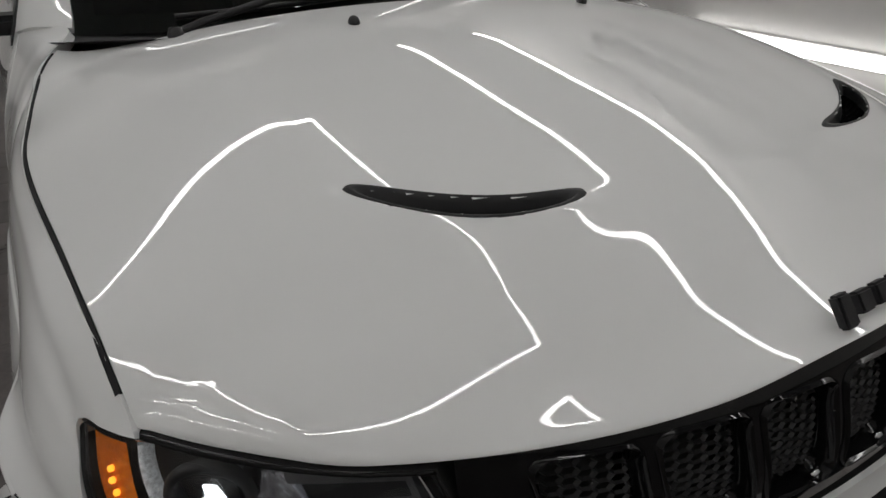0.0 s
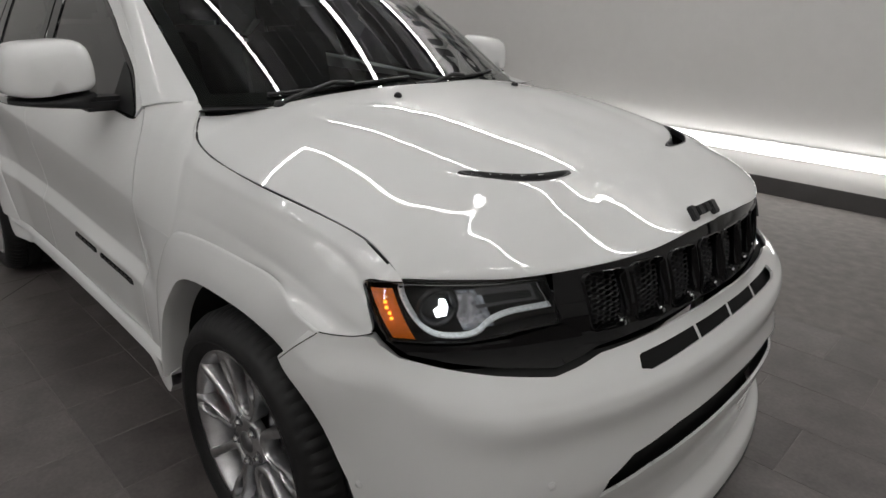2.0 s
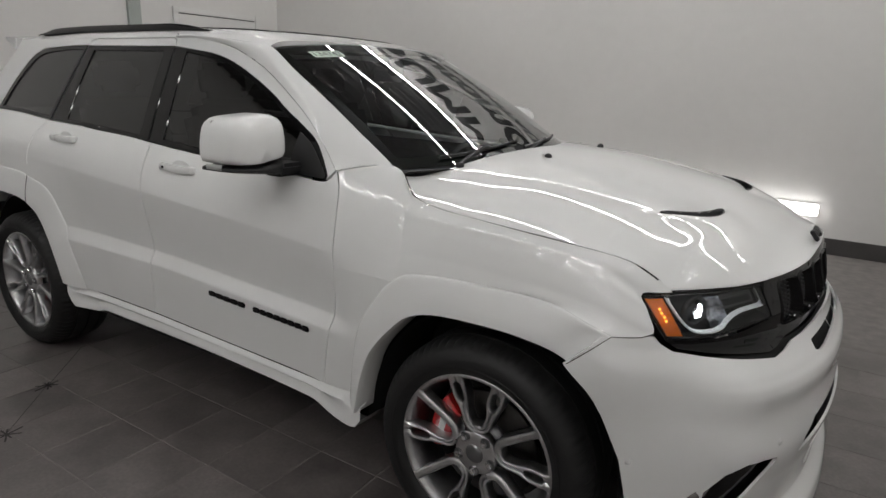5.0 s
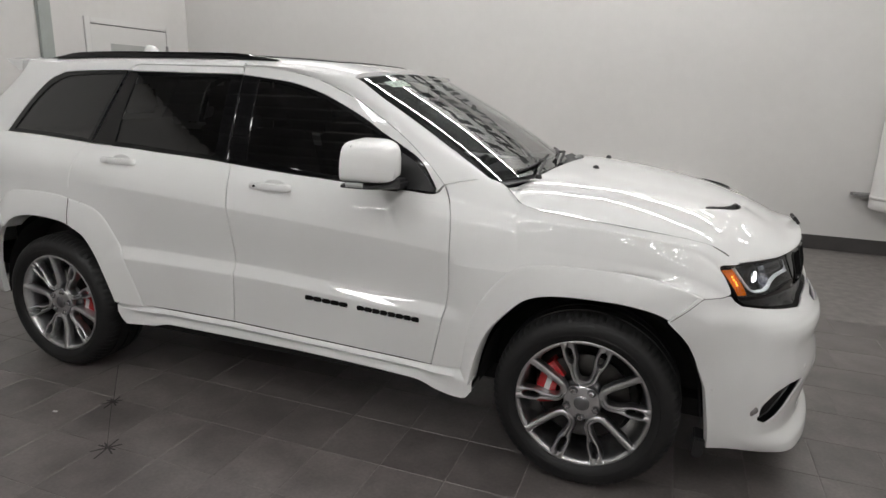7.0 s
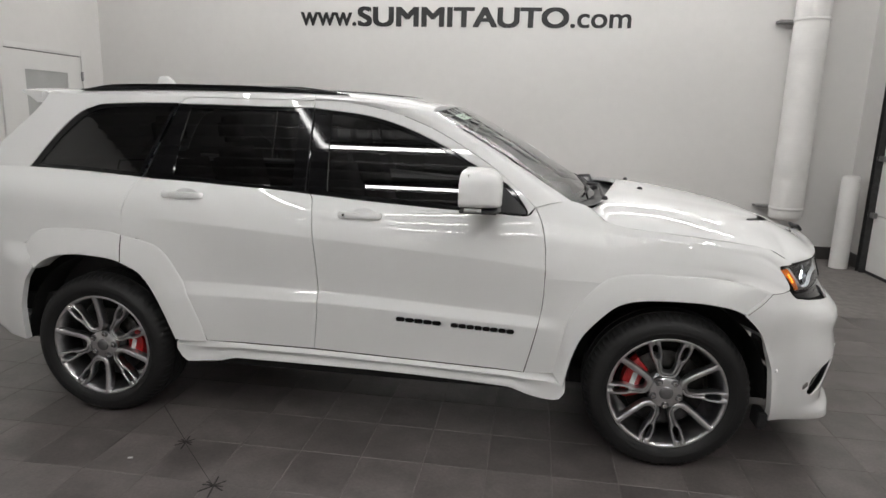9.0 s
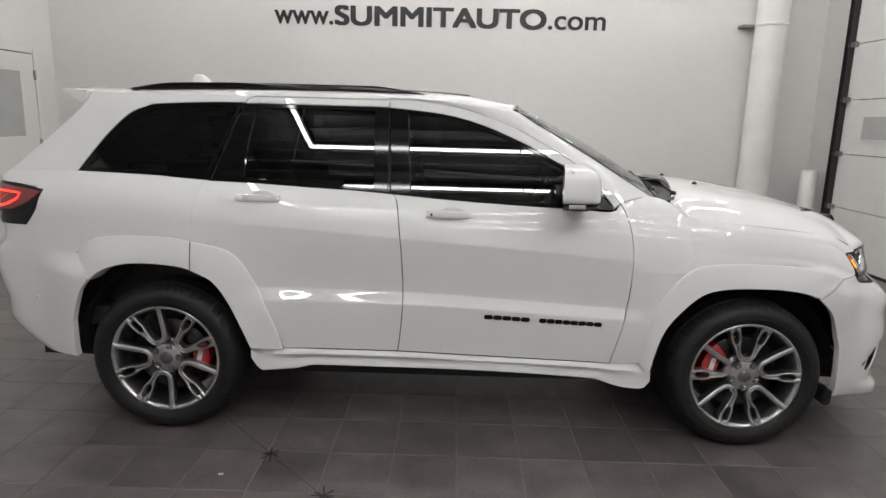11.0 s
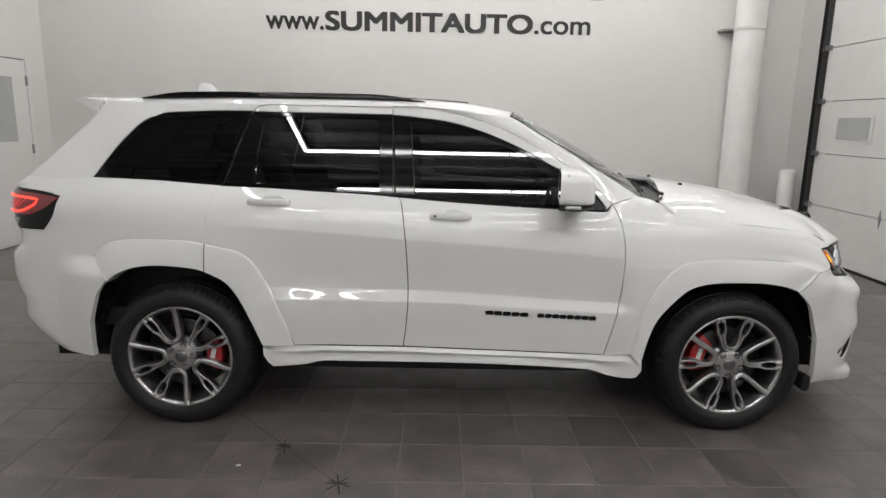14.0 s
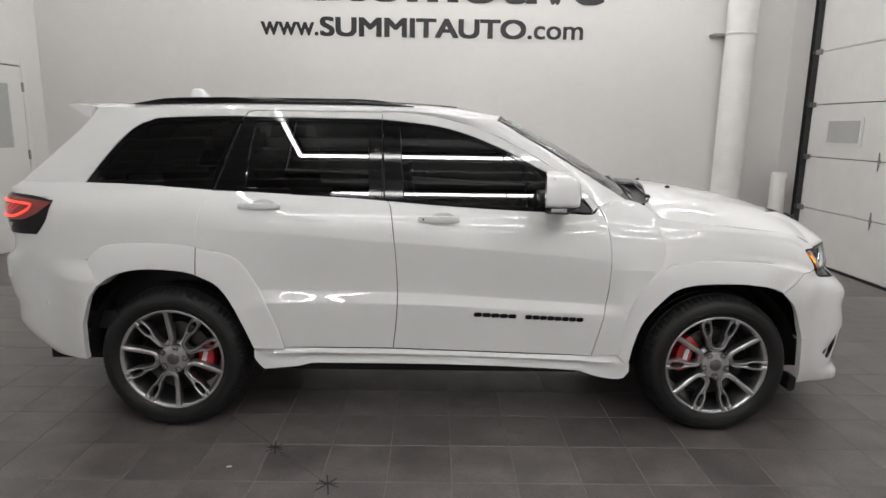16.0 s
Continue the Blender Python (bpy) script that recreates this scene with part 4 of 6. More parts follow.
def front_bumper():
    """White bumper skin from under the lamps to the lip, with its openings cut out."""
    n, m = 150, 110
    top_a = np.array([a for a, z in LOW] + [ang(1.905, 0.95), AEND])
    top_z = np.array([z for a, z in LOW] + [0.900, 0.896])
    bm = bmesh.new()
    th = np.linspace(0, 1, n)
    P = np.zeros((n, m, 3))
    for j, f in enumerate(np.linspace(0, 1, m)):
        z_end = 0.258*(1-f) + 0.895*f
        xe = float(np.interp(z_end, [0.258, 0.45, 0.53, 0.66, 0.71, 0.74, 0.800, 0.895], [1.960, 1.926, 1.911, 1.856, 1.828, 1.802, 1.737, 1.838]))
        a_end = ang(xe, float(np.interp(z_end, [0.258, 0.53, 0.71, 0.80], [0.885, 0.93, 0.962, 0.966])))
        a = a_end*th
        zt = np.interp(a*AEND/a_end, top_a, top_z)
        zbot = 0.232 + 0.026*ease(40, 66, a)
        z = zbot*(1-f) + zt*f
        P[:, j] = wrap_ang(a, z)
    Q = P[::-1].copy()
    Q[..., 1] *= -1
    P = np.concatenate([Q[:-1], P], 0)
    return P


def cut(bm, test):
    bmesh.ops.delete(bm, geom=[f for f in bm.faces if test(f.calc_center_median())], context="FACES")


def inside_poly(poly, a, b):
    r = False
    for (x0, y0), (x1, y1) in zip(poly, poly[1:] + poly[:1]):
        if (y0 > b) != (y1 > b) and a < (x1-x0)*(b-y0)/(y1-y0) + x0:
            r = not r
    return r


SLOT_T = [(-0.420, 0.795), (-0.405, 0.818), (-0.19, 0.826), (0.0, 0.829), (0.19, 0.826), (0.405, 0.818), (0.420, 0.795), (0.39, 0.787), (0.19, 0.795), (0.0, 0.798), (-0.19, 0.795), (-0.39, 0.787)]
MOUTH = [(-0.552, 0.515), (-0.532, 0.563), (-0.46, 0.602), (-0.30, 0.620), (0.0, 0.626), (0.30, 0.620), (0.46, 0.602), (0.532, 0.563), (0.552, 0.515), (0.50, 0.524), (0.40, 0.543), (0.25, 0.552), (0.0, 0.556), (-0.25, 0.552), (-0.40, 0.543), (-0.50, 0.524)]
FOG = [(0.672, 0.545), (0.73, 0.553), (0.777, 0.550), (0.812, 0.518), (0.832, 0.455), (0.826, 0.39), (0.80, 0.372), (0.768, 0.40), (0.72, 0.475)]
P = front_bumper()
bm = bmesh.new()
grid_faces(bm, P, inside=(1.6, 0, 0.55))
cut(bm, lambda c: inside_poly(SLOT_T, c.y, c.z) and c.x > 2.2)
cut(bm, lambda c: inside_poly(MOUTH, c.y, c.z) and c.x > 2.2)
FOG = [(ang(float(wrap_x(np.array(y), np.array(z))), y), z) for y, z in FOG]
cut(bm, lambda c: inside_poly(FOG, ang(c.x, c.y), c.z))
def snap(bm, poly, key, put, reach):
    """Draws the edge of a cut opening onto its outline."""
    q = curve(poly + poly[:1], 500, False)
    for v in {v for e in bm.edges if e.is_boundary for v in e.verts}:
        d = np.linalg.norm((q-np.array(key(v.co)))*reach[1], axis=1)
        k = int(d.argmin())
        if d[k] < reach[0]:
            v.co = Vector(put(*q[k]))


on_nose = lambda y, z: tuple(wrap_pt(np.array(y), np.array(z)))
nose_key = lambda c: (c.y, c.z) if c.x > 2.1 else (9, 9)
snap(bm, SLOT_T, nose_key, on_nose, (0.011, np.array([1, 1])))
snap(bm, MOUTH, nose_key, on_nose, (0.011, np.array([1, 1])))
for s in (-1, 1):
    snap(bm, FOG, lambda c: (ang(c.x, c.y), c.z) if c.y*s > 0 else (999, 9), lambda a, z: tuple(wrap_ang(np.array(-s*a), np.array(z))), (0.011, np.array([0.014, 1])))
bm.normal_update()
nor = {v: v.normal.copy() for v in bm.verts}
rim = [e for e in bm.edges if e.is_boundary]
r = bmesh.ops.extrude_edge_only(bm, edges=rim)
for v in [v for v in r["geom"] if isinstance(v, bmesh.types.BMVert)]:
    old = next((e.other_vert(v) for e in v.link_edges if e.other_vert(v) in nor), None)
    if old is not None:
        v.co -= nor[old]*(0.03 if old.co.x < 2.02 else 0.008)
for e in rim:
    if e.is_valid:
        e.smooth = False
bumper = part("front_bumper", bm, WHITE, car)

# dark backing behind the openings and the lower lip
g = wrap_ang(np.linspace(-58, 58, 60)[:, None], np.linspace(0.27, 0.83, 20)[None, :], -0.035)
bm = bmesh.new()
grid_faces(bm, g, inside=(1.6, 0, 0.55))
part("intake_backing", bm, INNER, bumper, "dark space behind the bumper openings")
for i, y in enumerate((-0.18, 0.0, 0.18)):
    bm = bmesh.new()
    q = wrap_pt(np.array([y-0.006, y+0.006])[:, None], np.array([0.786, 0.83])[None, :], -0.004)
    grid_faces(bm, q, inside=(1.6, 0, 0.55))
    part("slot_divider", bm, WHITE, bumper)
a = np.linspace(-33, 33, 70)
g = np.stack([wrap_ang(a, np.full_like(a, max(z, 0.225)), lf) + np.array([0, 0, min(0, z-0.225)]) for z, lf in ((0.233, -0.006), (0.224, 0.002), (0.215, 0.004), (0.20, -0.002), (0.198, -0.15))], 1)
bm = bmesh.new()
grid_faces(bm, g, inside=(1.6, 0, 0.24))
part("front_lip", sharpen(bm, 50), SATIN, bumper, "black lower lip")
for s in (-1, 1):
    bm = bmesh.new()
    g = wrap_ang(np.linspace(35, 58, 12)[:, None], np.linspace(0.34, 0.58, 6)[None, :], -0.022)
    grid_faces(bm, g, inside=(1.6, -0.4, 0.45))
    fog = part("fog_lamp", bm if s < 0 else flipped(bm), GLOSSBLACK, bumper, "gloss black fog lamp pocket")
    bm = lathe([(0, 0.012), (0.024, 0.011), (0.040, 0.004), (0.043, -0.01)], 24, "x")
    p = wrap_ang(np.array(51.0), np.array(0.455), -0.014)
    bmesh.ops.transform(bm, matrix=Matrix.Translation(p) @ Matrix.Rotation(radians(-51), 4, "Z") @ Matrix.Rotation(radians(-35), 4, "X") @ Matrix.Diagonal((1, 0.62, 1.25, 1)), verts=bm.verts)
    part("fog_lens", bm if s < 0 else flipped(bm), CHROME, fog, "bluish clear fog lens")
    for y, z, x in ((-0.675, 0.59, None), (-0.945, 0.527, 1.946)):
        p = wrap_pt(np.array(y), np.array(z)) if x is None else wrap_ang(np.array(ang(x, y)), np.array(z))
        t = math.degrees(math.atan2(-p[1]*1.0, p[0]-1.6)) if x is None else 82
        bm = lathe([(0, 0.0012), (0.0088, 0.0012), (0.0092, -0.002), (0.0102, -0.002), (0.0106, 0.0008), (0.0125, 0.0006), (0.013, -0.004)], 20, "x")
        rot = -32 if x is None else -84
        bmesh.ops.transform(bm, matrix=Matrix.Translation(p) @ Matrix.Rotation(radians(rot), 4, "Z"), verts=bm.verts)
        part("parking_sensor", bm if s < 0 else flipped(bm), WHITE, bumper, "round white parking sensor")

for s in (-1, 1):
    bm = prism([(1.90, 0.30), (1.945, 0.29), (1.94, 0.215), (1.915, 0.205), (1.895, 0.22)], 0.10, "y", 0.006, -0.885)
    part("liner_flap", bm if s < 0 else flipped(bm), SATIN, bumper, "black plastic flap behind the bumper's foot")

# black face between hood and bumper
def face_top(y):
    return z_lip(np.minimum(np.abs(y), 0.83)) - 0.004


def face_low(y):
    ys = [p[0] for p in BLACKLOW[:8]]
    zs = [p[1] for p in BLACKLOW[:8]]
    return np.interp(np.abs(y), ys, zs) + 0.003


def tilt(z):
    """The black face leans in towards its foot."""
    return -0.018*(1-np.clip((np.asarray(z)-0.84)/0.17, 0, 1))


SLOTS = [(-0.448 + 0.1275*k) for k in range(7)]


def slot_poly(yc):
    w, t, b = 0.052, 1.008 + 0.012*(1-abs(yc+0.06)/0.4), 0.872
    dy = 0.012
    r = 0.018
    out = []
    for cy, cz, a0, sh in ((yc-w+r, b+r, 180, dy), (yc+w-r, b+r, 270, dy), (yc+w-r, t-r, 0, -0.004), (yc-w+r, t-r, 90, -0.006)):
        out += [(cy + sh + r*math.cos(radians(a0+q)), cz + r*math.sin(radians(a0+q))) for q in (0, 22, 45, 68, 90)]
    return out


ys = np.linspace(-0.575, 0.575, 190)
zz = np.linspace(0, 1, 30)
g = wrap_pt(ys[:, None]*np.ones((1, 30)), face_low(ys)[:, None]*(1-zz) + face_top(ys)[:, None]*zz, 0.0)
g[..., 0] += tilt(g[..., 2]) - 0.004
bm = bmesh.new()
grid_faces(bm, g, inside=(1.6, 0, 0.9))
cut(bm, lambda c: any(inside_poly(slot_poly(yc), c.y, c.z) for yc in SLOTS))
grille = part("grille", bm, GLOSSBLACK, car, "gloss black seven-slot grille")


def slot_frame(yc):
    """Raised rim of one slot, sloping into it."""
    poly = slot_poly(yc)
    loops = []
    mid = np.mean(np.array(poly), 0)
    for k, lift in ((1.13, -0.012), (1.10, -0.002), (1.04, 0.001), (0.98, -0.004), (0.92, -0.035)):
        q = (np.array(poly)-mid)*np.array([k, 1 + (k-1)*0.45]) + mid
        q = curve(np.vstack([q, q[:1]]), 61, False)[:-1]
        loops.append(wrap_pt(q[:, 0], q[:, 1], lift + tilt(q[:, 1])))
    P = np.stack(loops + [], 1)
    P = np.concatenate([P, P[:1]], 0)
    bm = bmesh.new()
    grid_faces(bm, P, flip=False)
    bmesh.ops.remove_doubles(bm, verts=bm.verts, dist=1e-5)
    bmesh.ops.recalc_face_normals(bm, faces=bm.faces)
    return sharpen(bm, 50)


def honeycomb(yc):
    cells = []
    for i in range(-3, 4):
        for j in range(-7, 8):
            y = yc + 0.006 + i*0.0175
            z = 0.94 + j*0.0125 + (0.00625 if i % 2 else 0)
            if not inside_poly(slot_poly(yc), y, z):
                continue
            for k in range(6):
                a0, a1 = math.pi*k/3, math.pi*(k+1)/3
                for a, rr, d in ((a0, 1.0, 0), (a1, 1.0, 0), (a1, 0.74, -0.004), (a0, 0.74, -0.004)):
                    cells.append((y + 0.0116*rr*math.cos(a), z + 0.0073*rr*math.sin(a), d))
    c = np.array(cells)
    p = wrap_pt(c[:, 0], c[:, 1], -0.024 + tilt(c[:, 1])) + np.stack([c[:, 2], 0*c[:, 2], 0*c[:, 2]], 1)
    bm = bmesh.new()
    vs = [bm.verts.new(q) for q in p]
    for k in range(0, len(vs), 4):
        bm.faces.new(vs[k:k+4])
    bmesh.ops.recalc_face_normals(bm, faces=bm.faces)
    return bm


for yc in SLOTS:
    sf = part("slot_frame", slot_frame(yc), GLOSSBLACK, grille)
    part("honeycomb", honeycomb(yc), SATIN, sf, "black honeycomb mesh", smooth=False)
    bm = bmesh.new()
    q = np.array(slot_poly(yc))
    bm.faces.new([bm.verts.new(wrap_pt(np.array(a), np.array(b), -0.07)) for a, b in q])
    part("slot_back", bm, INNER, sf, "dark void behind the mesh", smooth=False)
    # chrome block added to give the bright spot in the slot's lower corner
    bm = bmesh.new()
    p = wrap_pt(np.array(yc+0.045), np.array(0.884), -0.020)
    box(bm, -0.004, 0.004, -0.009, 0.009, -0.004, 0.004, 0.002, Matrix.Translation(p))
    part("glint_block", bm, CHROME, sf, "small chrome block for the bright spot in the slot")

# badge on the hood lip: plain raised bars
for y0, w, z0, z1 in ((-0.137, 0.028, 1.060, 1.100), (-0.102, 0.033, 1.068, 1.094), (-0.065, 0.033, 1.068, 1.094), (-0.028, 0.033, 1.056, 1.094)):
    bm = box(bmesh.new(), -0.007, 0.007, 0.003, w-0.001, z0-1.078, z1-1.078, 0.003)
    bmesh.ops.transform(bm, matrix=Matrix.Translation((2.262 - 0.33*(y0+0.06)**2*0, y0, 1.080)) @ Matrix.Rotation(radians(-38), 4, "Y"), verts=bm.verts)
    part("badge_bar", sharpen(bm, 60), SATIN, HOOD, "black raised badge bar")


# headlamps
def lamp_grid(u0, u1, v0, v1, n=24, m=14, lift=0.0, top=None):
    """A patch of the lamp face: u from the fender end (0) to the grille (1), v upwards."""
    U = np.linspace(u0, u1, n)[:, None]*np.ones((1, m))
    V = np.linspace(v0, v1, m)[None, :]*np.ones((n, 1))
    return lamp_pt(U, V, lift)


A_OUT_T, A_OUT_B, A_IN_T, A_IN_B = ang(1.897, 0.876), ang(1.978, 0.866), ang(2.164, 0.592), ang(2.204, 0.567)


def lamp_pt(U, V, lift=0.0):
    lowz = np.interp(U, [0, 0.2, 0.42, 0.58, 0.75, 1.0], [0.893, 0.889, 0.890, 0.897, 0.909, 0.915])
    topz = np.interp(U, [0, 0.25, 0.6, 1.0], [1.004, 1.011, 1.012, 1.012])
    a = (1-U)*((1-V)*A_OUT_B + V*A_OUT_T) + U*((1-V)*A_IN_B + V*A_IN_T)
    return wrap_ang(a, lowz*(1-V) + topz*V, lift)


def lamp(sg):
    fx = (lambda b: b) if sg < 0 else flipped
    bm = bmesh.new()
    grid_faces(bm, lamp_grid(0, 1, 0, 1, 40, 16, -0.055), inside=(1.6, -0.3, 0.95))
    for U, V in (((0, 1), (0, 0)), ((0, 1), (1, 1)), ((0, 0), (0, 1)), ((1, 1), (0, 1))):
        k = 24
        u = np.linspace(U[0], U[1], k)
        v = np.linspace(V[0], V[1], k)
        grid_faces(bm, np.stack([lamp_pt(u, v, -0.055), lamp_pt(u, v, -0.001)], 1), flip=False)
    body = part("headlight", fx(bm), INNER, car, "headlight with amber marker and lit projector")
    bm = bmesh.new()
    grid_faces(bm, lamp_grid(0, 1, 0, 1, 44, 16, 0.0), inside=(1.6, -0.3, 0.95))
    lens = part("lens", fx(bm), LENS, body, "clear headlight lens")
    lens.visible_shadow = False
    # amber marker at the fender end
    bm = bmesh.new()
    grid_faces(bm, lamp_grid(0.03, 0.150, 0.04, 0.86, 8, 14, -0.010), inside=(1.6, -0.3, 0.95))
    amb = part("amber_marker", fx(bm), AMBER, body, "amber side marker, lit")
    bm = bmesh.new()
    for k, v in enumerate(np.linspace(0.40, 0.66, 4)):
        for uu in (0.085,):
            p = lamp_pt(np.array(uu + 0.004*(k % 2)), np.array(v), -0.007)
            bmesh.ops.create_icosphere(bm, subdivisions=1, radius=0.0042, matrix=Matrix.Translation(p))
    part("amber_bulb", fx(bm), AMBERLIT, body)
    # light guide: a bent band round the projector bowl and along the foot
    def band(us, vs, w, lift, mat, name, label=""):
        c = curve(list(zip(us, vs)), 60)
        d = np.gradient(c, axis=0) * np.array([0.36, 0.115])
        d /= np.linalg.norm(d, axis=1, keepdims=True)
        nrm = np.stack([-d[:, 1], d[:, 0]], 1) / np.array([0.36, 0.115])
        P = np.stack([lamp_pt(c[:, 0] + nrm[:, 0]*k, c[:, 1] + nrm[:, 1]*k, lift + e) for k, e in ((-w, -0.012), (-w*0.8, 0.0), (0, 0.004), (w*0.8, 0.0), (w, -0.012))], 1)
        b = bmesh.new()
        grid_faces(b, P, inside=(1.6, -0.3, 0.95))
        return part(name, fx(b), mat, body, label)
    band([0.185, 0.182, 0.195, 0.225, 0.28, 0.40, 0.50, 0.57, 0.66, 0.80, 0.965], [0.86, 0.72, 0.45, 0.22, 0.10, 0.07, 0.11, 0.24, 0.33, 0.36, 0.37], 0.0046, -0.014, LEDWHITE, "light_guide", "white running light guide, lit")
    band([0.185, 0.30, 0.55, 0.86], [0.90, 0.915, 0.925, 0.93], 0.0016, -0.012, CHROME, "top_trim", "thin bright trim along the lamp's top")
    band([0.955, 0.945, 0.935], [0.40, 0.65, 0.90], 0.0016, -0.012, CHROME, "end_trim", "thin bright trim at the lamp's inner end")
    # bowl plates and projector
    bm = bmesh.new()
    grid_faces(bm, lamp_grid(0.60, 0.95, 0.44, 0.84, 14, 8, -0.034), inside=(1.6, -0.3, 0.95))
    part("reflector_plate", fx(bm), SATIN, body)
    bm = bmesh.new()
    grid_faces(bm, lamp_grid(0.55, 0.90, 0.50, 0.56, 14, 5, -0.022), inside=(1.6, -0.3, 0.95))
    grid_faces(bm, lamp_grid(0.58, 0.88, 0.72, 0.84, 14, 5, -0.022), inside=(1.6, -0.3, 0.95))
    grid_faces(bm, lamp_grid(0.88, 0.90, 0.56, 0.84, 4, 6, -0.022), inside=(1.6, -0.3, 0.95))
    part("turn_lamp_bar", fx(bm), TRIMGREY, body, "clear ribbed indicator bar")
    bm = bmesh.new()
    g = lamp_grid(0.42, 0.60, 0.12, 0.80, 14, 10, -0.030)
    g[1:-1, 1:-1, 0] -= 0.02
    grid_faces(bm, g, inside=(1.6, -0.3, 0.95))
    part("reflector_bowl", fx(bm), REFLECTOR, body, "bright reflector bowl beside the projector")
    p = Vector(lamp_pt(np.array(0.315), np.array(0.54), -0.048))
    m = Matrix.Translation(p) @ Matrix.Rotation(radians(-28), 4, "Z")
    bm = lathe([(0.046, 0.020), (0.044, 0.028), (0.037, 0.030), (0.034, 0.020), (0.034, 0.006)], 32, "x")
    bmesh.ops.transform(bm, matrix=m, verts=bm.verts)
    part("projector_ring", fx(bm), SATIN, body)
    bm = lathe([(0.0, 0.026), (0.012, 0.025), (0.022, 0.020), (0.03, 0.012), (0.034, 0.004)], 32, "x")
    bmesh.ops.transform(bm, matrix=m, verts=bm.verts)
    part("projector", fx(bm), LENS, body, "round projector lens")
    bm = prism([(-0.006, -0.018), (0.016, -0.016), (0.019, 0.004), (0.012, 0.022), (-0.001, 0.024), (0.0, 0.008), (-0.012, 0.0)], 0.004, "x", 0.001, 0.030)
    bmesh.ops.transform(bm, matrix=m, verts=bm.verts)
    part("lit_shutter", fx(bm), LAMPLIT, body, "bright white lit lamp shutter")
    # black bezel below the lens, down to the bumper
    bm = bmesh.new()
    top = [(1.984, 0.866, 0.888), (2.03, 0.826, 0.884), (2.10, 0.753, 0.884), (2.15, 0.68, 0.892), (2.185, 0.61, 0.905), (2.205, 0.565, 0.912)]
    n, m2 = 40, 10
    ta = np.array([ang(x, y) for x, y, z in top])
    tz = np.array([z for x, y, z in top])
    la = np.array([a for a, z in LOW[3:]])
    lz = np.array([z for a, z in LOW[3:]]) + 0.003
    t = np.linspace(0, 1, n)
    A0, A1 = la[0] + (la[-1]-la[0])*t, ta[-1] + (ta[0]-ta[-1])*t
    Z0 = np.interp(A0, la, lz)
    Z1 = np.interp(A1, ta[::-1], tz[::-1])
    f = np.linspace(0, 1, m2)
    g = wrap_ang(A0[:, None]*(1-f) + A1[:, None]*f, Z0[:, None]*(1-f) + Z1[:, None]*f, -0.004 - 0.020*(1-f)*np.sin(np.pi*np.clip(t, 0.0, 0.85)/0.85*0.5 + 0*t)[::-1][:, None])
    grid_faces(bm, g, inside=(1.6, -0.3, 0.9))
    part("lower_bezel", fx(bm), GLOSSBLACK, body, "gloss black lamp bezel")
    bm = bmesh.new()
    g = wrap_ang(np.linspace(ang(2.15, 0.66), ang(2.19, 0.60), 8)[:, None], np.linspace(0.855, 0.888, 6)[None, :], -0.012)
    bm = panel([g], 0.006, inside=(1.6, -0.3, 0.9))
    part("washer_flap", fx(bm), GLOSSBLACK, body, "gloss black washer flap")
    # black outer rim
    u = np.linspace(0, 1, 40)
    bm = bmesh.new()
    for U, V, dU, dV in ((u, 0*u+1, 0, -0.05), (u, 0*u, 0, 0.05), (0*u, u, 0.02, 0), (0*u+1, u, -0.012, 0)):
        P = np.stack([lamp_pt(U, V, -0.002), lamp_pt(U+dU*0.5, V+dV*0.5, 0.003), lamp_pt(U+dU, V+dV, -0.004)], 1)
        grid_faces(bm, P, inside=(1.6, -0.3, 0.95))
    part("lens_rim", fx(bm), GLOSSBLACK, body)
    return body


lamp(-1)
lamp(1)


# ---- rear end ----
def tail_grid():
    n, m = 41, 40
    P = np.zeros((n, m, 3))
    b = np.linspace(-1, 1, n)
    for j, z in enumerate(np.linspace(0.90, 1.70, m)):
        if z < 1.26:
            P[:, j] = rear_ang(-b*50, z, -0.012)[::-1] * np.array([1, -1, 1])
            P[:, j] = P[np.argsort(P[:, j, 1]), j]
            continue
        xe = float(rear_edge(min(z, 1.71)))
        ye = float(side_y(xe, z) if z < float(belt(xe)) else house_y(xe, z))
        P[:, j] = np.stack([xe - 0.10*(1-np.abs(b)**3), ye*b, 0*b + z], 1)
    return P


part("tailgate", panel([tail_grid()], 0.02, inside=(-1.5, 0, 1.2)), WHITE, car)


def rear_bumper():
    """Half of the white rear bumper, from the middle to the wheel arch."""
    n, m = 80, 70
    seam = [(-2.185, 1.035), (-2.176, 1.0), (-2.165, 0.945), (-2.10, 0.928), (-2.0, 0.915), (-1.895, 0.906), (-1.856, 0.872), (-1.805, 0.790)]
    sa = [0, 40] + [back_ang(x, z) for x, z in seam]
    sz = [1.035, 1.035] + [z + 0.0005 for x, z in seam]
    P = np.zeros((n, m, 3))
    for j, f in enumerate(np.linspace(0, 1, m)):
        z_end = 0.372 + (0.786-0.372)*f
        xe = float(np.interp(z_end, [0.372, 0.413, 0.564, 0.72, 0.786], [-1.935, -1.938, -1.920, -1.858, -1.808]))
        a_end = math.degrees(math.atan2(0.965, -(xe+1.5)))
        t = np.linspace(0, 1, n)
        a = a_end*t
        zt = np.interp(a*sa[-1]/a_end, sa, sz)
        P[:, j] = rear_ang(a, 0.372 + (zt-0.372)*f)
    return P


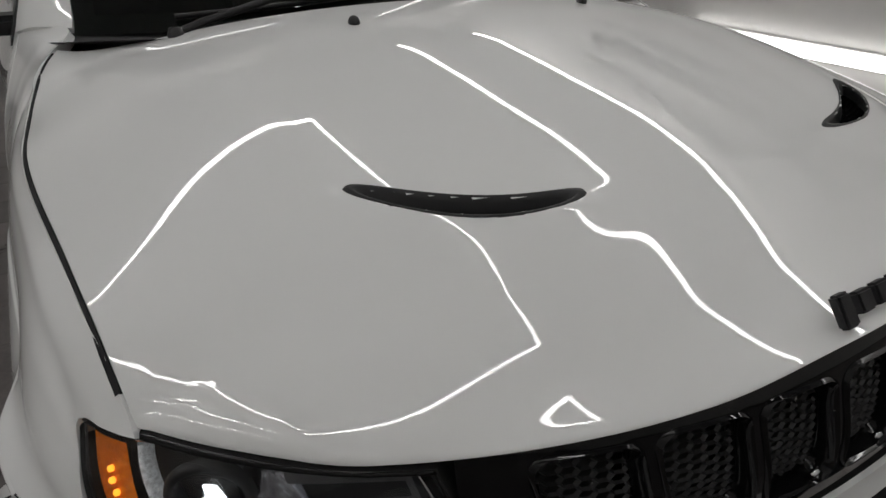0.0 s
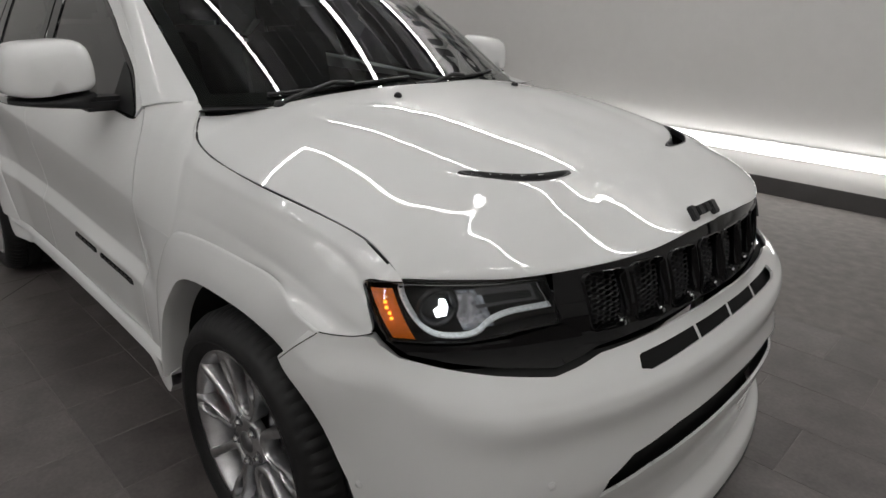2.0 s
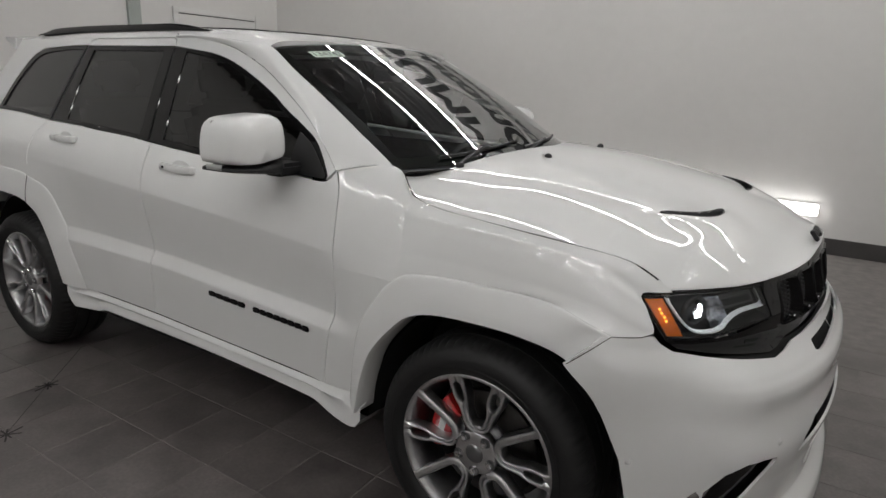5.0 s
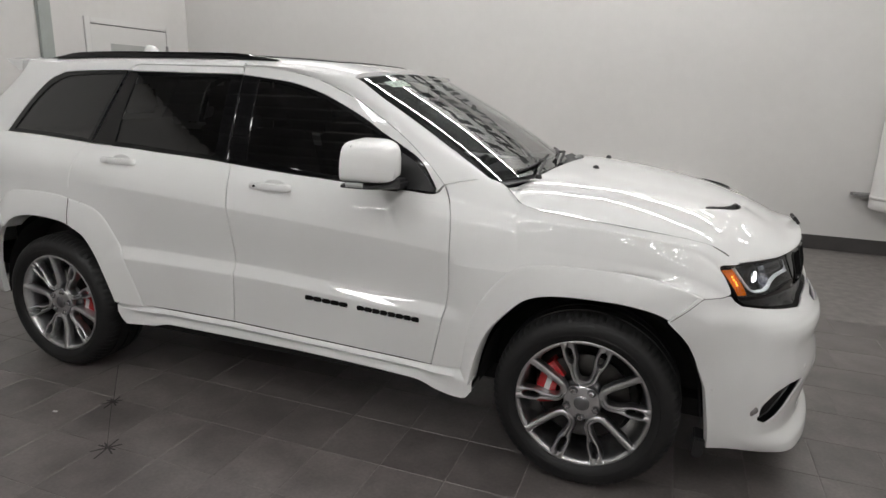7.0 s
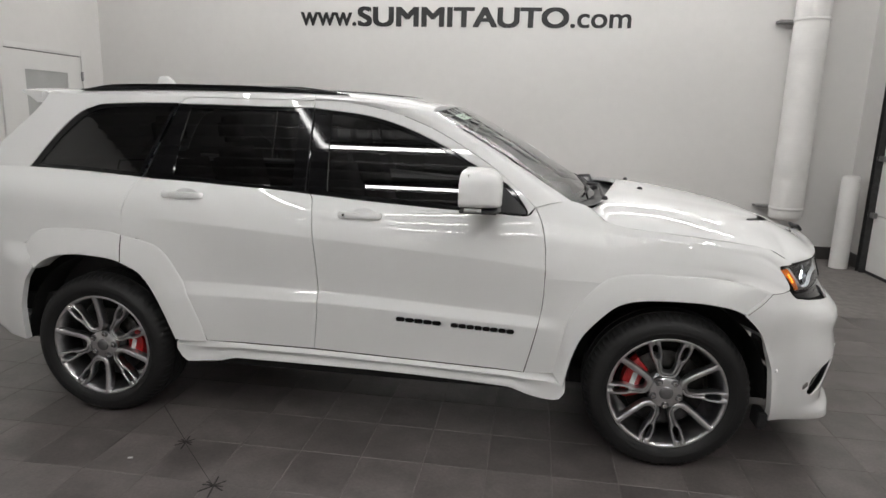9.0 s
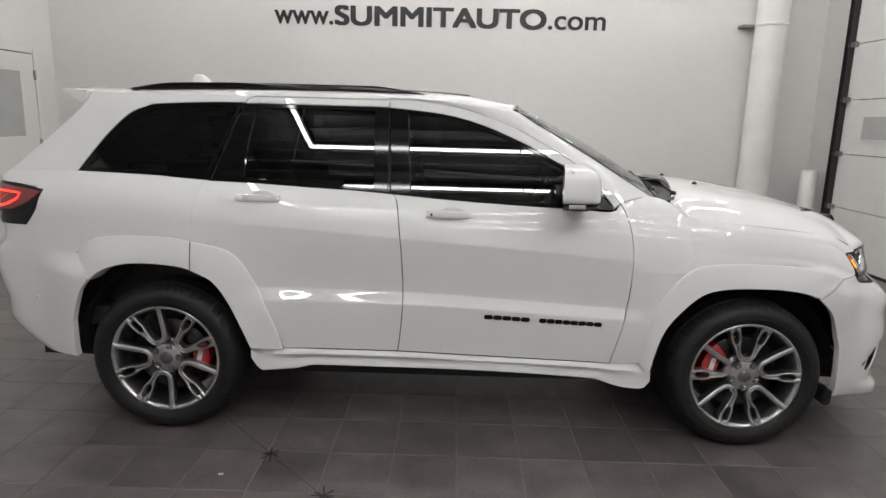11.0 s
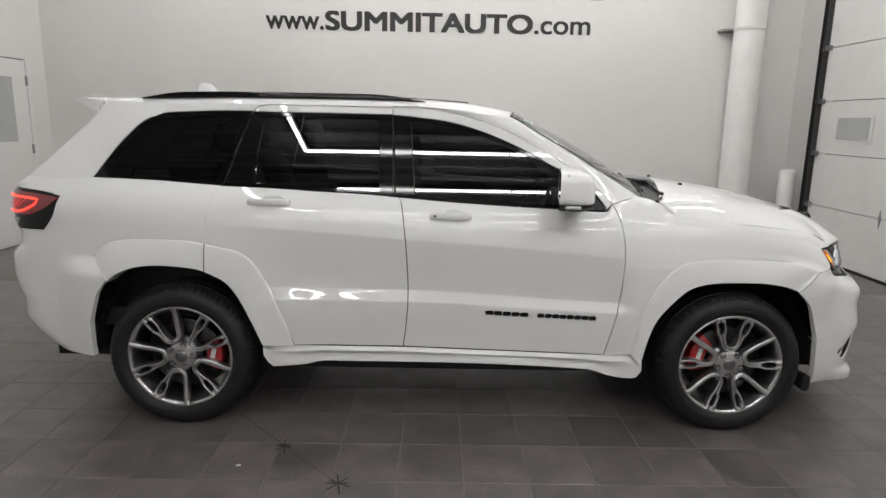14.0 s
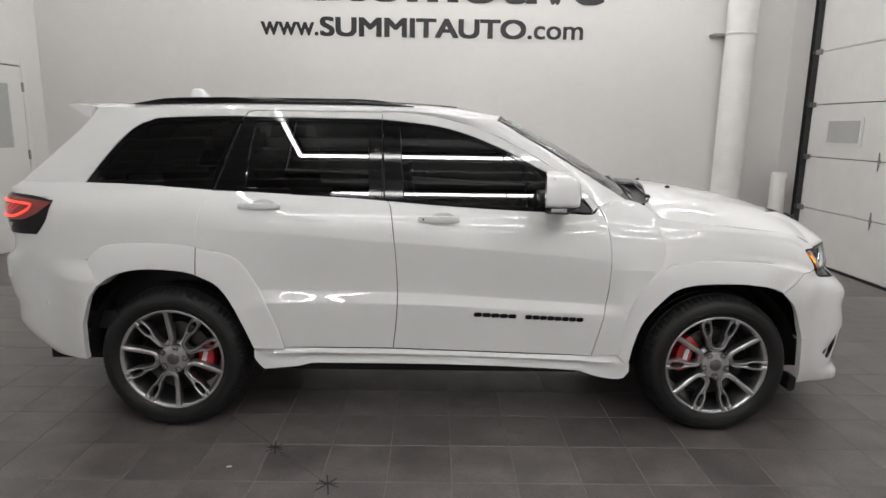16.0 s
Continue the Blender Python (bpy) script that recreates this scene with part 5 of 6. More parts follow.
half = rear_bumper()
other = half[::-1].copy()
other[..., 1] *= -1
part("rear_bumper", panel([other, half], 0.03, inside=(-1.9, 0, 0.6)), WHITE, car)
for s in (-1, 1):
    bm = lathe([(0, 0.001), (0.0088, 0.001), (0.0092, -0.002), (0.0102, -0.002), (0.0106, 0.001), (0.0125, 0.0008), (0.013, -0.006)], 20, "y")
    bmesh.ops.transform(bm, matrix=Matrix.Translation(rear_ang(back_ang(-2.13, 0.665), 0.665)) @ Matrix.Rotation(radians(-14), 4, "Z") @ Matrix.Diagonal((1, -1, 1, 1)), verts=bm.verts)
    part("parking_sensor", bm if s < 0 else flipped(bm), WHITE, car, "round white parking sensor")

def tail_patch(b, r, t, l, lift, th, n=18):
    """A patch of the tail lamp from outlines in angle and height."""
    g = coons(b, r, t, l, n, n)
    return panel([rear_ang(g[..., 0], g[..., 1], lift)], th, inside=(-1.9, -0.5, 1.1))


def tail_lamp(s):
    fx = (lambda b: b) if s < 0 else flipped
    at = lambda x, z: (back_ang(x, z), z)
    k1, k2, k3, k4 = at(-2.150, 1.036), at(-2.118, 1.075), at(-2.088, 1.125), at(-2.060, 1.213)
    body = part("tail_lamp", fx(tail_patch([(36, 1.045), (45, 1.038), k1], [k1, k2, k3, k4], [(34, 1.242), (48, 1.240), k4], [(36, 1.045), (33, 1.14), (34, 1.242)], 0.004, 0.03)), GLOSSBLACK, car, "dark red tail lamp with lit guide")
    part("red_lens", fx(tail_patch([(34, 1.11), (50.5, 1.112)], [(50.5, 1.112), (54.0, 1.15), (56.8, 1.205)], [(34, 1.232), (46, 1.229), (56.8, 1.205)], [(34, 1.11), (33, 1.17), (34, 1.232)], 0.009, 0.008)), REDLENS, body)
    path = [(34.5, 1.205), (43, 1.205), (50.2, 1.196), (52.0, 1.185), (50.6, 1.155), (48.2, 1.132), (45.0, 1.126), (36, 1.126)]
    c = curve(path, 40)
    part("light_guide", fx(tube([tuple(p) for p in rear_ang(c[:, 0], c[:, 1], 0.010)], 0.0062, 8)), REDLIT, body)
    part("inner_glow", fx(tail_patch([(35, 1.138), (46, 1.138)], [(46, 1.138), (49, 1.188)], [(35, 1.194), (49, 1.188)], [(35, 1.138), (35, 1.194)], 0.0095, 0.004, 8)), REDGLOW, body)
    part("reverse_lens", fx(tail_patch([(38, 1.062), (45.5, 1.060)], [(45.5, 1.060), (47, 1.092)], [(36, 1.094), (47, 1.092)], [(38, 1.062), (36, 1.094)], 0.008, 0.006, 8)), FROST, body)


tail_lamp(-1)
tail_lamp(1)

# roof spoiler
prof = [(-1.93, 1.705), (-2.0, 1.708), (-2.09, 1.712), (-2.105, 1.706), (-2.08, 1.692), (-2.03, 1.672), (-1.985, 1.645), (-1.95, 1.645)]
rows = []
for b in np.linspace(-1, 1, 31):
    k = 1 - 0.25*abs(b)**4
    rows.append([(-1.93 + (x+1.93)*k, b*0.63, z + 0.03*(1-b*b)) for x, z in prof + prof[:1]])
bm = bmesh.new()
P = np.array(rows)
grid_faces(bm, P, flip=False)
bm.faces.new([bm.verts.new(p) for p in rows[0][:-1]])
bm.faces.new([bm.verts.new(p) for p in rows[-1][:-1]])
bmesh.ops.remove_doubles(bm, verts=bm.verts, dist=1e-5)
bmesh.ops.recalc_face_normals(bm, faces=bm.faces)
part("roof_spoiler", sharpen(bm, 40), WHITE, car)


def roof_rail():
    n = 40
    xs = np.linspace(-1.72, -0.19, n)
    h = np.sin(np.clip((xs+1.72)/0.25, 0, 1)*math.pi/2)*np.sin(np.clip((-0.19-xs)/0.30, 0, 1)*math.pi/2)
    P = []
    for x, k in zip(xs, h):
        base = float(roof_c(x)) - float(drop(0.90))*(float(roof_c(x))-1.697)
        y = -0.585
        w = 0.016
        P.append([(x, y-w, base-0.004), (x, y-w, base+0.016*k), (x, y-w*0.5, base+0.027*k), (x, y+w*0.5, base+0.027*k), (x, y+w, base+0.016*k), (x, y+w, base-0.004)])
    bm = bmesh.new()
    grid_faces(bm, np.array(P), inside=(-1, -0.585, 1.6))
    return sharpen(bm, 45)


both("roof_rail", roof_rail, GLOSSBLACK, car, "black roof rail")

bm = bmesh.new()
P = []
for f in np.linspace(0, 1, 14):
    hgt = float(pch([0, 0.25, 0.55, 0.8, 1.0], [0.0, 0.030, 0.085, 0.090, 0.0])(f))
    x = -1.455 - 0.20*f
    w = 0.034*math.sin(math.pi*min(1, 0.08+f*0.9))**0.6
    z0 = float(roof_c(x)) - 0.002
    P.append([(x, w*math.cos(a), z0 + hgt*math.sin(a)**0.7 if math.sin(a) > 1e-6 else z0) for a in np.linspace(0, math.pi, 13)])
grid_faces(bm, np.array(P), inside=(-1.56, 0, 1.7))
part("antenna_fin", bm, WHITE, car)

# sunroof
g = np.zeros((20, 16, 3))
for i, x in enumerate(np.linspace(-0.95, 0.05, 20)):
    for j, b in enumerate(np.linspace(-0.66, 0.66, 16)):
        g[i, j] = (x, b*float(edge_y(x)), float(roof_c(x)) - float(drop(abs(b)))*(float(roof_c(x))-float(edge_z(x))) + 0.004)
part("sunroof", panel([g], 0.006, inside=(-0.5, 0, 0.8)), GLOSSBLACK, car, "dark glass sunroof panel")


# ---- side windows ----
def ring(outer, inner, surf=house_y, lift=0.0, th=0.012):
    """Trim between two closed outlines of matching corners."""
    P = np.stack([np.array(outer + outer[:1]), np.array(inner + inner[:1])], 1)
    o = curve(P[:, 0], 161, False)
    i = curve(P[:, 1], 161, False)
    fs = (0, 0.05, 0.2, 0.4, 0.6, 0.8, 0.95, 1)
    rows = [o*(1-f) + i*f for f in fs]
    g = np.stack([on_side(r, surf, lift + l) for r, l in zip(rows, (-0.003, 0.0, 0.0, 0.0, 0.0, 0.0, 0.0, -0.005))], 1)
    bm = bmesh.new()
    grid_faces(bm, g, flip=False)
    bmesh.ops.remove_doubles(bm, verts=bm.verts, dist=1e-5)
    bmesh.ops.recalc_face_normals(bm, faces=bm.faces)
    bm.faces.ensure_lookup_table()
    if sum(f.normal.y for f in bm.faces) > 0:
        bmesh.ops.reverse_faces(bm, faces=bm.faces)
    return sharpen(bm, 18)


def pane(outline4, n=30):
    g = coons(*outline4, n, n)
    bm = bmesh.new()
    grid_faces(bm, on_side(g, house_y, -0.006))
    return bm


def closed(b, r, t, l, n=24):
    """A closed outline from four curves: bottom, right, top, left."""
    return [tuple(p) for p in np.vstack([curve(b, n)[:-1], curve(r, n)[:-1], curve(t, n)[::-1][:-1], curve(l, n)[::-1][:-1]])]


F_OUT = ([(-0.335, 1.237), (0.285, 1.201), (0.755, 1.184)], [(0.755, 1.184), (0.755, 1.206)], [(-0.358, 1.652)] + DLO_F[1:], [(-0.335, 1.237), (-0.358, 1.652)])
F_IN = ([(-0.232, 1.252), (0.285, 1.219), (0.725, 1.201)], [(0.725, 1.201), (0.715, 1.218)], [(-0.262, 1.632), (-0.062, 1.604), (0.084, 1.567), (0.23, 1.512), (0.374, 1.447), (0.55, 1.355), (0.65, 1.290), (0.715, 1.218)], [(-0.232, 1.252), (-0.262, 1.632)])
R_OUT = ([(-1.236, 1.279), (-0.77, 1.261), (-0.335, 1.239)], [(-0.335, 1.239), (-0.358, 1.653)], [(-1.105, 1.656), (-0.358, 1.653)], [(-1.236, 1.279), (-1.105, 1.656)])
R_IN = ([(-1.065, 1.292), (-0.77, 1.278), (-0.418, 1.259)], [(-0.418, 1.259), (-0.435, 1.634)], [(-1.035, 1.636), (-0.435, 1.634)], [(-1.065, 1.292), (-1.060, 1.45), (-1.035, 1.636)])
Q_OUT = ([(-1.921, 1.303), (-1.6, 1.297), (-1.243, 1.279)], [(-1.243, 1.279), (-1.112, 1.660)], [(-1.655, 1.616), (-1.60, 1.636), (-1.545, 1.645), (-1.3, 1.657), (-1.112, 1.660)], [(-1.921, 1.303), (-1.81, 1.464), (-1.718, 1.571), (-1.655, 1.616)])
Q_IN = ([(-1.862, 1.322), (-1.6, 1.316), (-1.262, 1.299)], [(-1.262, 1.299), (-1.137, 1.642)], [(-1.625, 1.592), (-1.575, 1.612), (-1.52, 1.623), (-1.3, 1.638), (-1.137, 1.642)], [(-1.862, 1.322), (-1.77, 1.455), (-1.68, 1.553), (-1.625, 1.592)])
for s in (0, 1):
    fx = (lambda b: b) if s == 0 else flipped
    for host, o, i in ((FD[s], F_OUT, F_IN), (RD[s], R_OUT, R_IN), (car, Q_OUT, Q_IN)):
        tr = part("window_trim" if host is not car else "quarter_window_trim", fx(ring(closed(*o), closed(*i))), GLOSSBLACK, host, "gloss black window surround")
        part("window_glass" if host is not car else "quarter_glass", fx(pane(i)), TINT, host if host is not car else tr, "dark tinted glass")
    # seam between rear door and pillar trim
    part("pillar_seam", fx(tube([(x, -float(house_y(x, z)) - 0.0005, z) for x, z in curve([(-0.347, 1.245), (-0.36, 1.65)], 12)], 0.0022, 6)), INNER, RD[s])

    # door handles
    for host, hx, hz in ((FD[s], -0.055, 1.150), (RD[s], -0.985, 1.205)):
        y0 = float(side_y(hx, hz))
        bm = bmesh.new()
        P = []
        for f in np.linspace(0, 1, 25):
            x = hx - 0.10 + 0.215*f
            off = 0.014 + 0.020*math.sin(math.pi*min(1, max(0, (f-0.12)/0.88)))**0.45 if f > 0.14 else 0.026
            hw = 0.0165 if f < 0.97 else 0.012
            if f < 0.02:
                hw = 0.012
            yy = -y0 - off
            P.append([(x, yy + 0.016, hz + hw), (x, yy + 0.003, hz + hw*0.9), (x, yy, hz + hw*0.4), (x, yy, hz - hw*0.4), (x, yy + 0.003, hz - hw*0.9), (x, yy + 0.016, hz - hw), (x, yy + 0.016, hz + hw)])
        grid_faces(bm, np.array(P), inside=(hx, -0.7, hz))
        bm.faces.new([bm.verts.new(p) for p in P[0][:-1]])
        bm.faces.new([bm.verts.new(p) for p in P[-1][:-1]])
        bmesh.ops.remove_doubles(bm, verts=bm.verts, dist=1e-5)
        h = part("door_handle", fx(sharpen(bm, 50)), WHITE, host)
        bm = lathe([(0.0, 0.0), (0.03, 0.001), (0.05, 0.0035), (0.056, 0.004)], 32, "y")
        bmesh.ops.transform(bm, matrix=Matrix.Translation((hx+0.03, -y0-0.0045, hz)) @ Matrix.Diagonal((1.15, -0.6, 0.62, 1)), verts=bm.verts)
        part("handle_cup", fx(bm), WHITE, host)
        if host is FD[s]:
            bm = lathe([(0, -0.001), (0.006, -0.001), (0.006, 0.004)], 12, "y")
            bmesh.ops.translate(bm, vec=(hx-0.072, -y0-0.0285, hz), verts=bm.verts)
            part("key_hole", fx(bm), INNER, host)

    # model name strip: plain raised bars
    cuts = [0.145 + 0.0455*k for k in range(6)] + [0.418 + 0.0388*k for k in range(9)]
    for k, (x0, x1) in enumerate(zip(cuts, cuts[1:])):
        if k == 5:
            continue
        x1 -= 0.0015
        xm = (x0+x1)/2
        zm = 0.648 - (xm-0.145)*0.04
        y = -float(side_y(xm, zm))
        part("name_bar", fx(one_box(x0, x1, y-0.006, y+0.004, zm-0.0115, zm+0.0115, 0.004)), GLOSSBLACK, FD[s], "black raised name bar")

    # mirrors
    cap = bmesh.new()
    P = []
    N = 40
    cx, cy, cz = 0.585, -1.035, 1.315
    for f in np.linspace(0, 1, 22):
        k = max(0.0, 1 - f**4.5)**0.5
        row = []
        for a in np.linspace(0, 2*math.pi, N):
            c, d = math.cos(a), math.sin(a)
            q = 4.6 if d > 0 else 7
            r = (abs(c)**q + abs(d)**q)**(-1/q)
            up = r*d
            yy = cy + 0.130*r*c*(0.25 + 0.75*k)*(1 - 0.10*max(0, up))
            zz = cz + (0.092*up*(0.2 + 0.8*k) if up > 0 else 0.066*up*(0.9 + 0.1*k)) + 0.010*c
            row.append((cx - 0.105 + 0.165*f - 0.15*(cy-yy)*(1-f), yy, zz))
        P.append(row)
    P.append([tuple(np.mean(np.array(P[-1]), 0))]*N)
    grid_faces(cap, np.array(P), inside=(cx-0.02, cy, cz))
    bmesh.ops.remove_doubles(cap, verts=cap.verts, dist=2e-4)
    mir = part("side_mirror", fx(cap), WHITE, FD[s], "white side mirror cap on black arm")
    # black lower shell, thin at the tip and deeper towards the arm
    bm = bmesh.new()
    P = []
    for f in np.linspace(0, 1, 16):
        k = max(0.0, 1 - f**3.5)**0.5
        row = []
        for a in np.linspace(0, 2*math.pi, N):
            c, d = math.cos(a), math.sin(a)
            r = (abs(c)**5 + abs(d)**5)**(-1/5)
            deep = 0.021 + 0.012*max(-1, min(1, r*c))
            row.append((cx - 0.10 + 0.155*f + 0.15*(0.130*r*c)*(1-f), cy + 0.001 + 0.130*r*c*(0.3+0.7*k), cz - 0.069 - deep + deep*r*d*(0.3+0.7*k) + 0.010*c))
        P.append(row)
    P.append([tuple(np.mean(np.array(P[-1]), 0))]*N)
    grid_faces(bm, np.array(P), inside=(cx, cy, cz-0.09))
    bmesh.ops.remove_doubles(bm, verts=bm.verts, dist=2e-4)
    part("mirror_foot", fx(sharpen(bm, 60)), SATIN, mir, "black mirror lower shell")
    bm = bmesh.new()
    box(bm, cx-0.05, cx+0.045, -0.97, -0.84, 1.190, 1.236, 0.014)
    part("mirror_arm", fx(sharpen(bm, 50)), SATIN, mir)
    k = coons([(0.56, 1.196), (0.752, 1.188)], [(0.752, 1.188), (0.75, 1.206)], [(0.575, 1.34), (0.65, 1.30), (0.75, 1.206)], [(0.56, 1.196), (0.575, 1.34)], 12, 12)
    part("mirror_sail", fx(panel([on_side(k, house_y, 0.004)], 0.012)), SATIN, mir, "black mirror sail plate")
    bm = bmesh.new()
    P = []
    for f in np.linspace(0.0, 0.46, 12):
        k = max(0.0, 1 - f**3)**0.5
        P.append([(cx - 0.098 + 0.165*f + e*0.3, cy + 0.002 - 0.131*(0.4+0.6*k) - e, cz - 0.080 + 0.010*d) for d, e in ((-1, -0.006), (-0.8, 0.0), (0.8, 0.0), (1, -0.006))])
    grid_faces(bm, np.array(P), inside=(cx-0.05, cy+0.05, cz-0.08))
    part("mirror_signal", fx(bm), FROST, mir, "clear turn signal strip")
    bm = one_box(cx-0.088, cx-0.082, cy-0.11, cy+0.11, cz-0.06, cz+0.075, 0.002)
    part("mirror_glass", fx(bm), CHROME, mir)

# ---- cowl, wipers, nozzles ----
P = np.zeros((50, 8, 3))
for i, b in enumerate(np.linspace(-1, 1, 50)):
    w = WS_BOT(b)
    for j, f in enumerate(np.linspace(0, 1, 8)):
        x = w[0] - 0.02 + (1.29 - 0.22*abs(b)**1.4 - w[0] + 0.02)*f
        P[i, j] = (x, 0.80*b*(0.94+0.06*f), 1.236 - 0.012*math.sin(math.pi*f) + 0.004*f)
bm = bmesh.new()
grid_faces(bm, P, inside=(1.1, 0, 0.9))
cowl = part("cowl", bm, SATIN, car, "black plastic wiper cowl")
for y0, y1, dx in ((-0.56, 0.02, 0.0), (0.02, 0.58, 0.01)):
    pts = []
    for f in np.linspace(0, 1, 16):
        b = (y0 + (y1-y0)*f)/0.748
        q = WS_BOT(b)*(1-(0.035+0.05*f)) + WS_TOP(b)*(0.035+0.05*f)
        pts.append(tuple(q + np.array([0.49, 0, 0.87])*0.012))
    wip = part("wiper", tube(pts, 0.006, 8), SATIN, car, "black wiper blade and arm")
    mid = pts[8]
    bm = tube([(mid[0], mid[1], mid[2]+0.006), (mid[0]+0.05, mid[1]-0.12, mid[2]+0.018), (1.13, mid[1]-0.28, 1.262), (1.14, mid[1]-0.33, 1.248)], 0.008, 8)
    part("wiper_arm", bm, SATIN, wip)
    bm = lathe([(0, 0.026), (0.012, 0.024), (0.016, 0.014), (0.018, 0)], 16, "z")
    bmesh.ops.translate(bm, vec=(1.14, mid[1]-0.33, 1.235), verts=bm.verts)
    part("wiper_pivot", bm, SATIN, wip)
for y in (-0.29, 0.29):
    bm = bmesh.new()
    bmesh.ops.create_uvsphere(bm, u_segments=14, v_segments=8, radius=1, matrix=Matrix.Translation((1.355, y, float(hood_z(np.array(1.355), np.array(y))) + 0.002)) @ Matrix.Diagonal((0.015, 0.011, 0.013, 1)))
    part("washer_nozzle", bm, SATIN, HOOD, "black washer nozzle")

# ---- black sheets added so the panel gaps read dark, wheel wells, floor pan ----
bm = bmesh.new()
for s in (-1, 1):
    for x0, x1, z0, z1 in ((-0.98, 0.95, 0.36, 1.17), (-2.2, -0.98, 0.93, 1.24), (0.95, 1.9, 0.90, 1.05)):
        xs, zs = np.linspace(x0, x1, 16), np.linspace(z0, z1, 12)
        g = np.zeros((16, 12, 3))
        for i, x in enumerate(xs):
            for j, z in enumerate(zs):
                g[i, j] = (x, s*(float(side_y(x, z)) - 0.04), z)
        grid_faces(bm, g, inside=(0, 0, 0.8))
box(bm, -2.3, 2.1, -0.62, 0.62, 0.26, 0.34)
box(bm, -0.95, 0.95, -0.86, 0.86, 0.30, 0.36)
part("gap_shade_and_pan", bm, INNER, car, "black sheets added to darken the panel gaps, with the floor pan", smooth=False)
for cx in (1.4575, -1.4575):
    for s in (-1, 1):
        bm = bmesh.new()
        P = []
        for a in np.linspace(-0.03, math.pi+0.03, 30):
            r = 0.47 if cx > 0 else 0.485
            P.append([(cx + r*math.cos(a)*0.97, s*y, 0.38 + r*math.sin(a)) for y in (0.895, 0.75, 0.55)])
        grid_faces(bm, np.array(P), flip=False)
        grid_faces(bm, np.array([[(cx + 0.46*math.cos(a)*k, s*0.56, 0.38 + 0.46*math.sin(a)*k) for k in (1, 0.5, 0.01)] for a in np.linspace(-0.05, math.pi+0.05, 24)]), flip=False)
        part("wheel_well", bm, INNER, car, "black wheel well liner")


# ---- wheels ----
def u_spoke(bm, mid, slots):
    """One looped pair of spokes round a wide window: down one side, round its foot and up the other."""
    half = curve([(0.0, 0.086), (0.017, 0.0885), (0.032, 0.100), (0.042, 0.124), (0.0525, 0.160), (0.065, 0.205), (0.0805, 0.258)], 49)
    d = np.gradient(half, axis=0)
    d /= np.linalg.norm(d, axis=1, keepdims=True)
    n = np.stack([d[:, 1], -d[:, 0]], 1)
    f = np.linspace(0, 1, 49)
    c, e = math.cos(mid), math.sin(mid)
    for way, slot in zip((-1, 1), slots):
        w = 0.028 + (0.026*ease(0.34, 0.70, f) if slot else 0.0) + 0.024*np.clip((f-0.9)/0.1, 0, 1)**2
        hole = np.sqrt(np.clip(1 - ((f-0.71)/0.18)**6, 0, 1))*0.25 if slot else 0*f
        for lo, hi in (((0*f, 0.5-hole), (0.5+hole, 0*f+1)) if slot else ((0*f, 0*f+1),)):
            rows = []
            for k in range(49):
                row = []
                for t, h in ((0, 0.045), (0, 0.009), (0.14, 0.0025), (0.32, 0.0), (0.68, 0.0), (0.86, 0.0025), (1, 0.009), (1, 0.045)):
                    q = lo[k] + (hi[k]-lo[k])*t
                    if slot and 0 < hole[k] < 0.02 and t in (0, 1) and h < 0.02:
                        h *= 0.5
                    p = half[k] + n[k]*(q-0.5)*w[k]
                    a, b = way*p[0], p[1]
                    r = math.hypot(a, b)
                    row.append((b*c - a*e, h - 0.003 - 0.013*(r/0.262)**2 + 0.006*math.sin(math.pi*min(1, r/0.262)), b*e + a*c))
                rows.append(row)
            grid_faces(bm, np.array(rows), inside=(0.17*c, 0.4, 0.17*e))


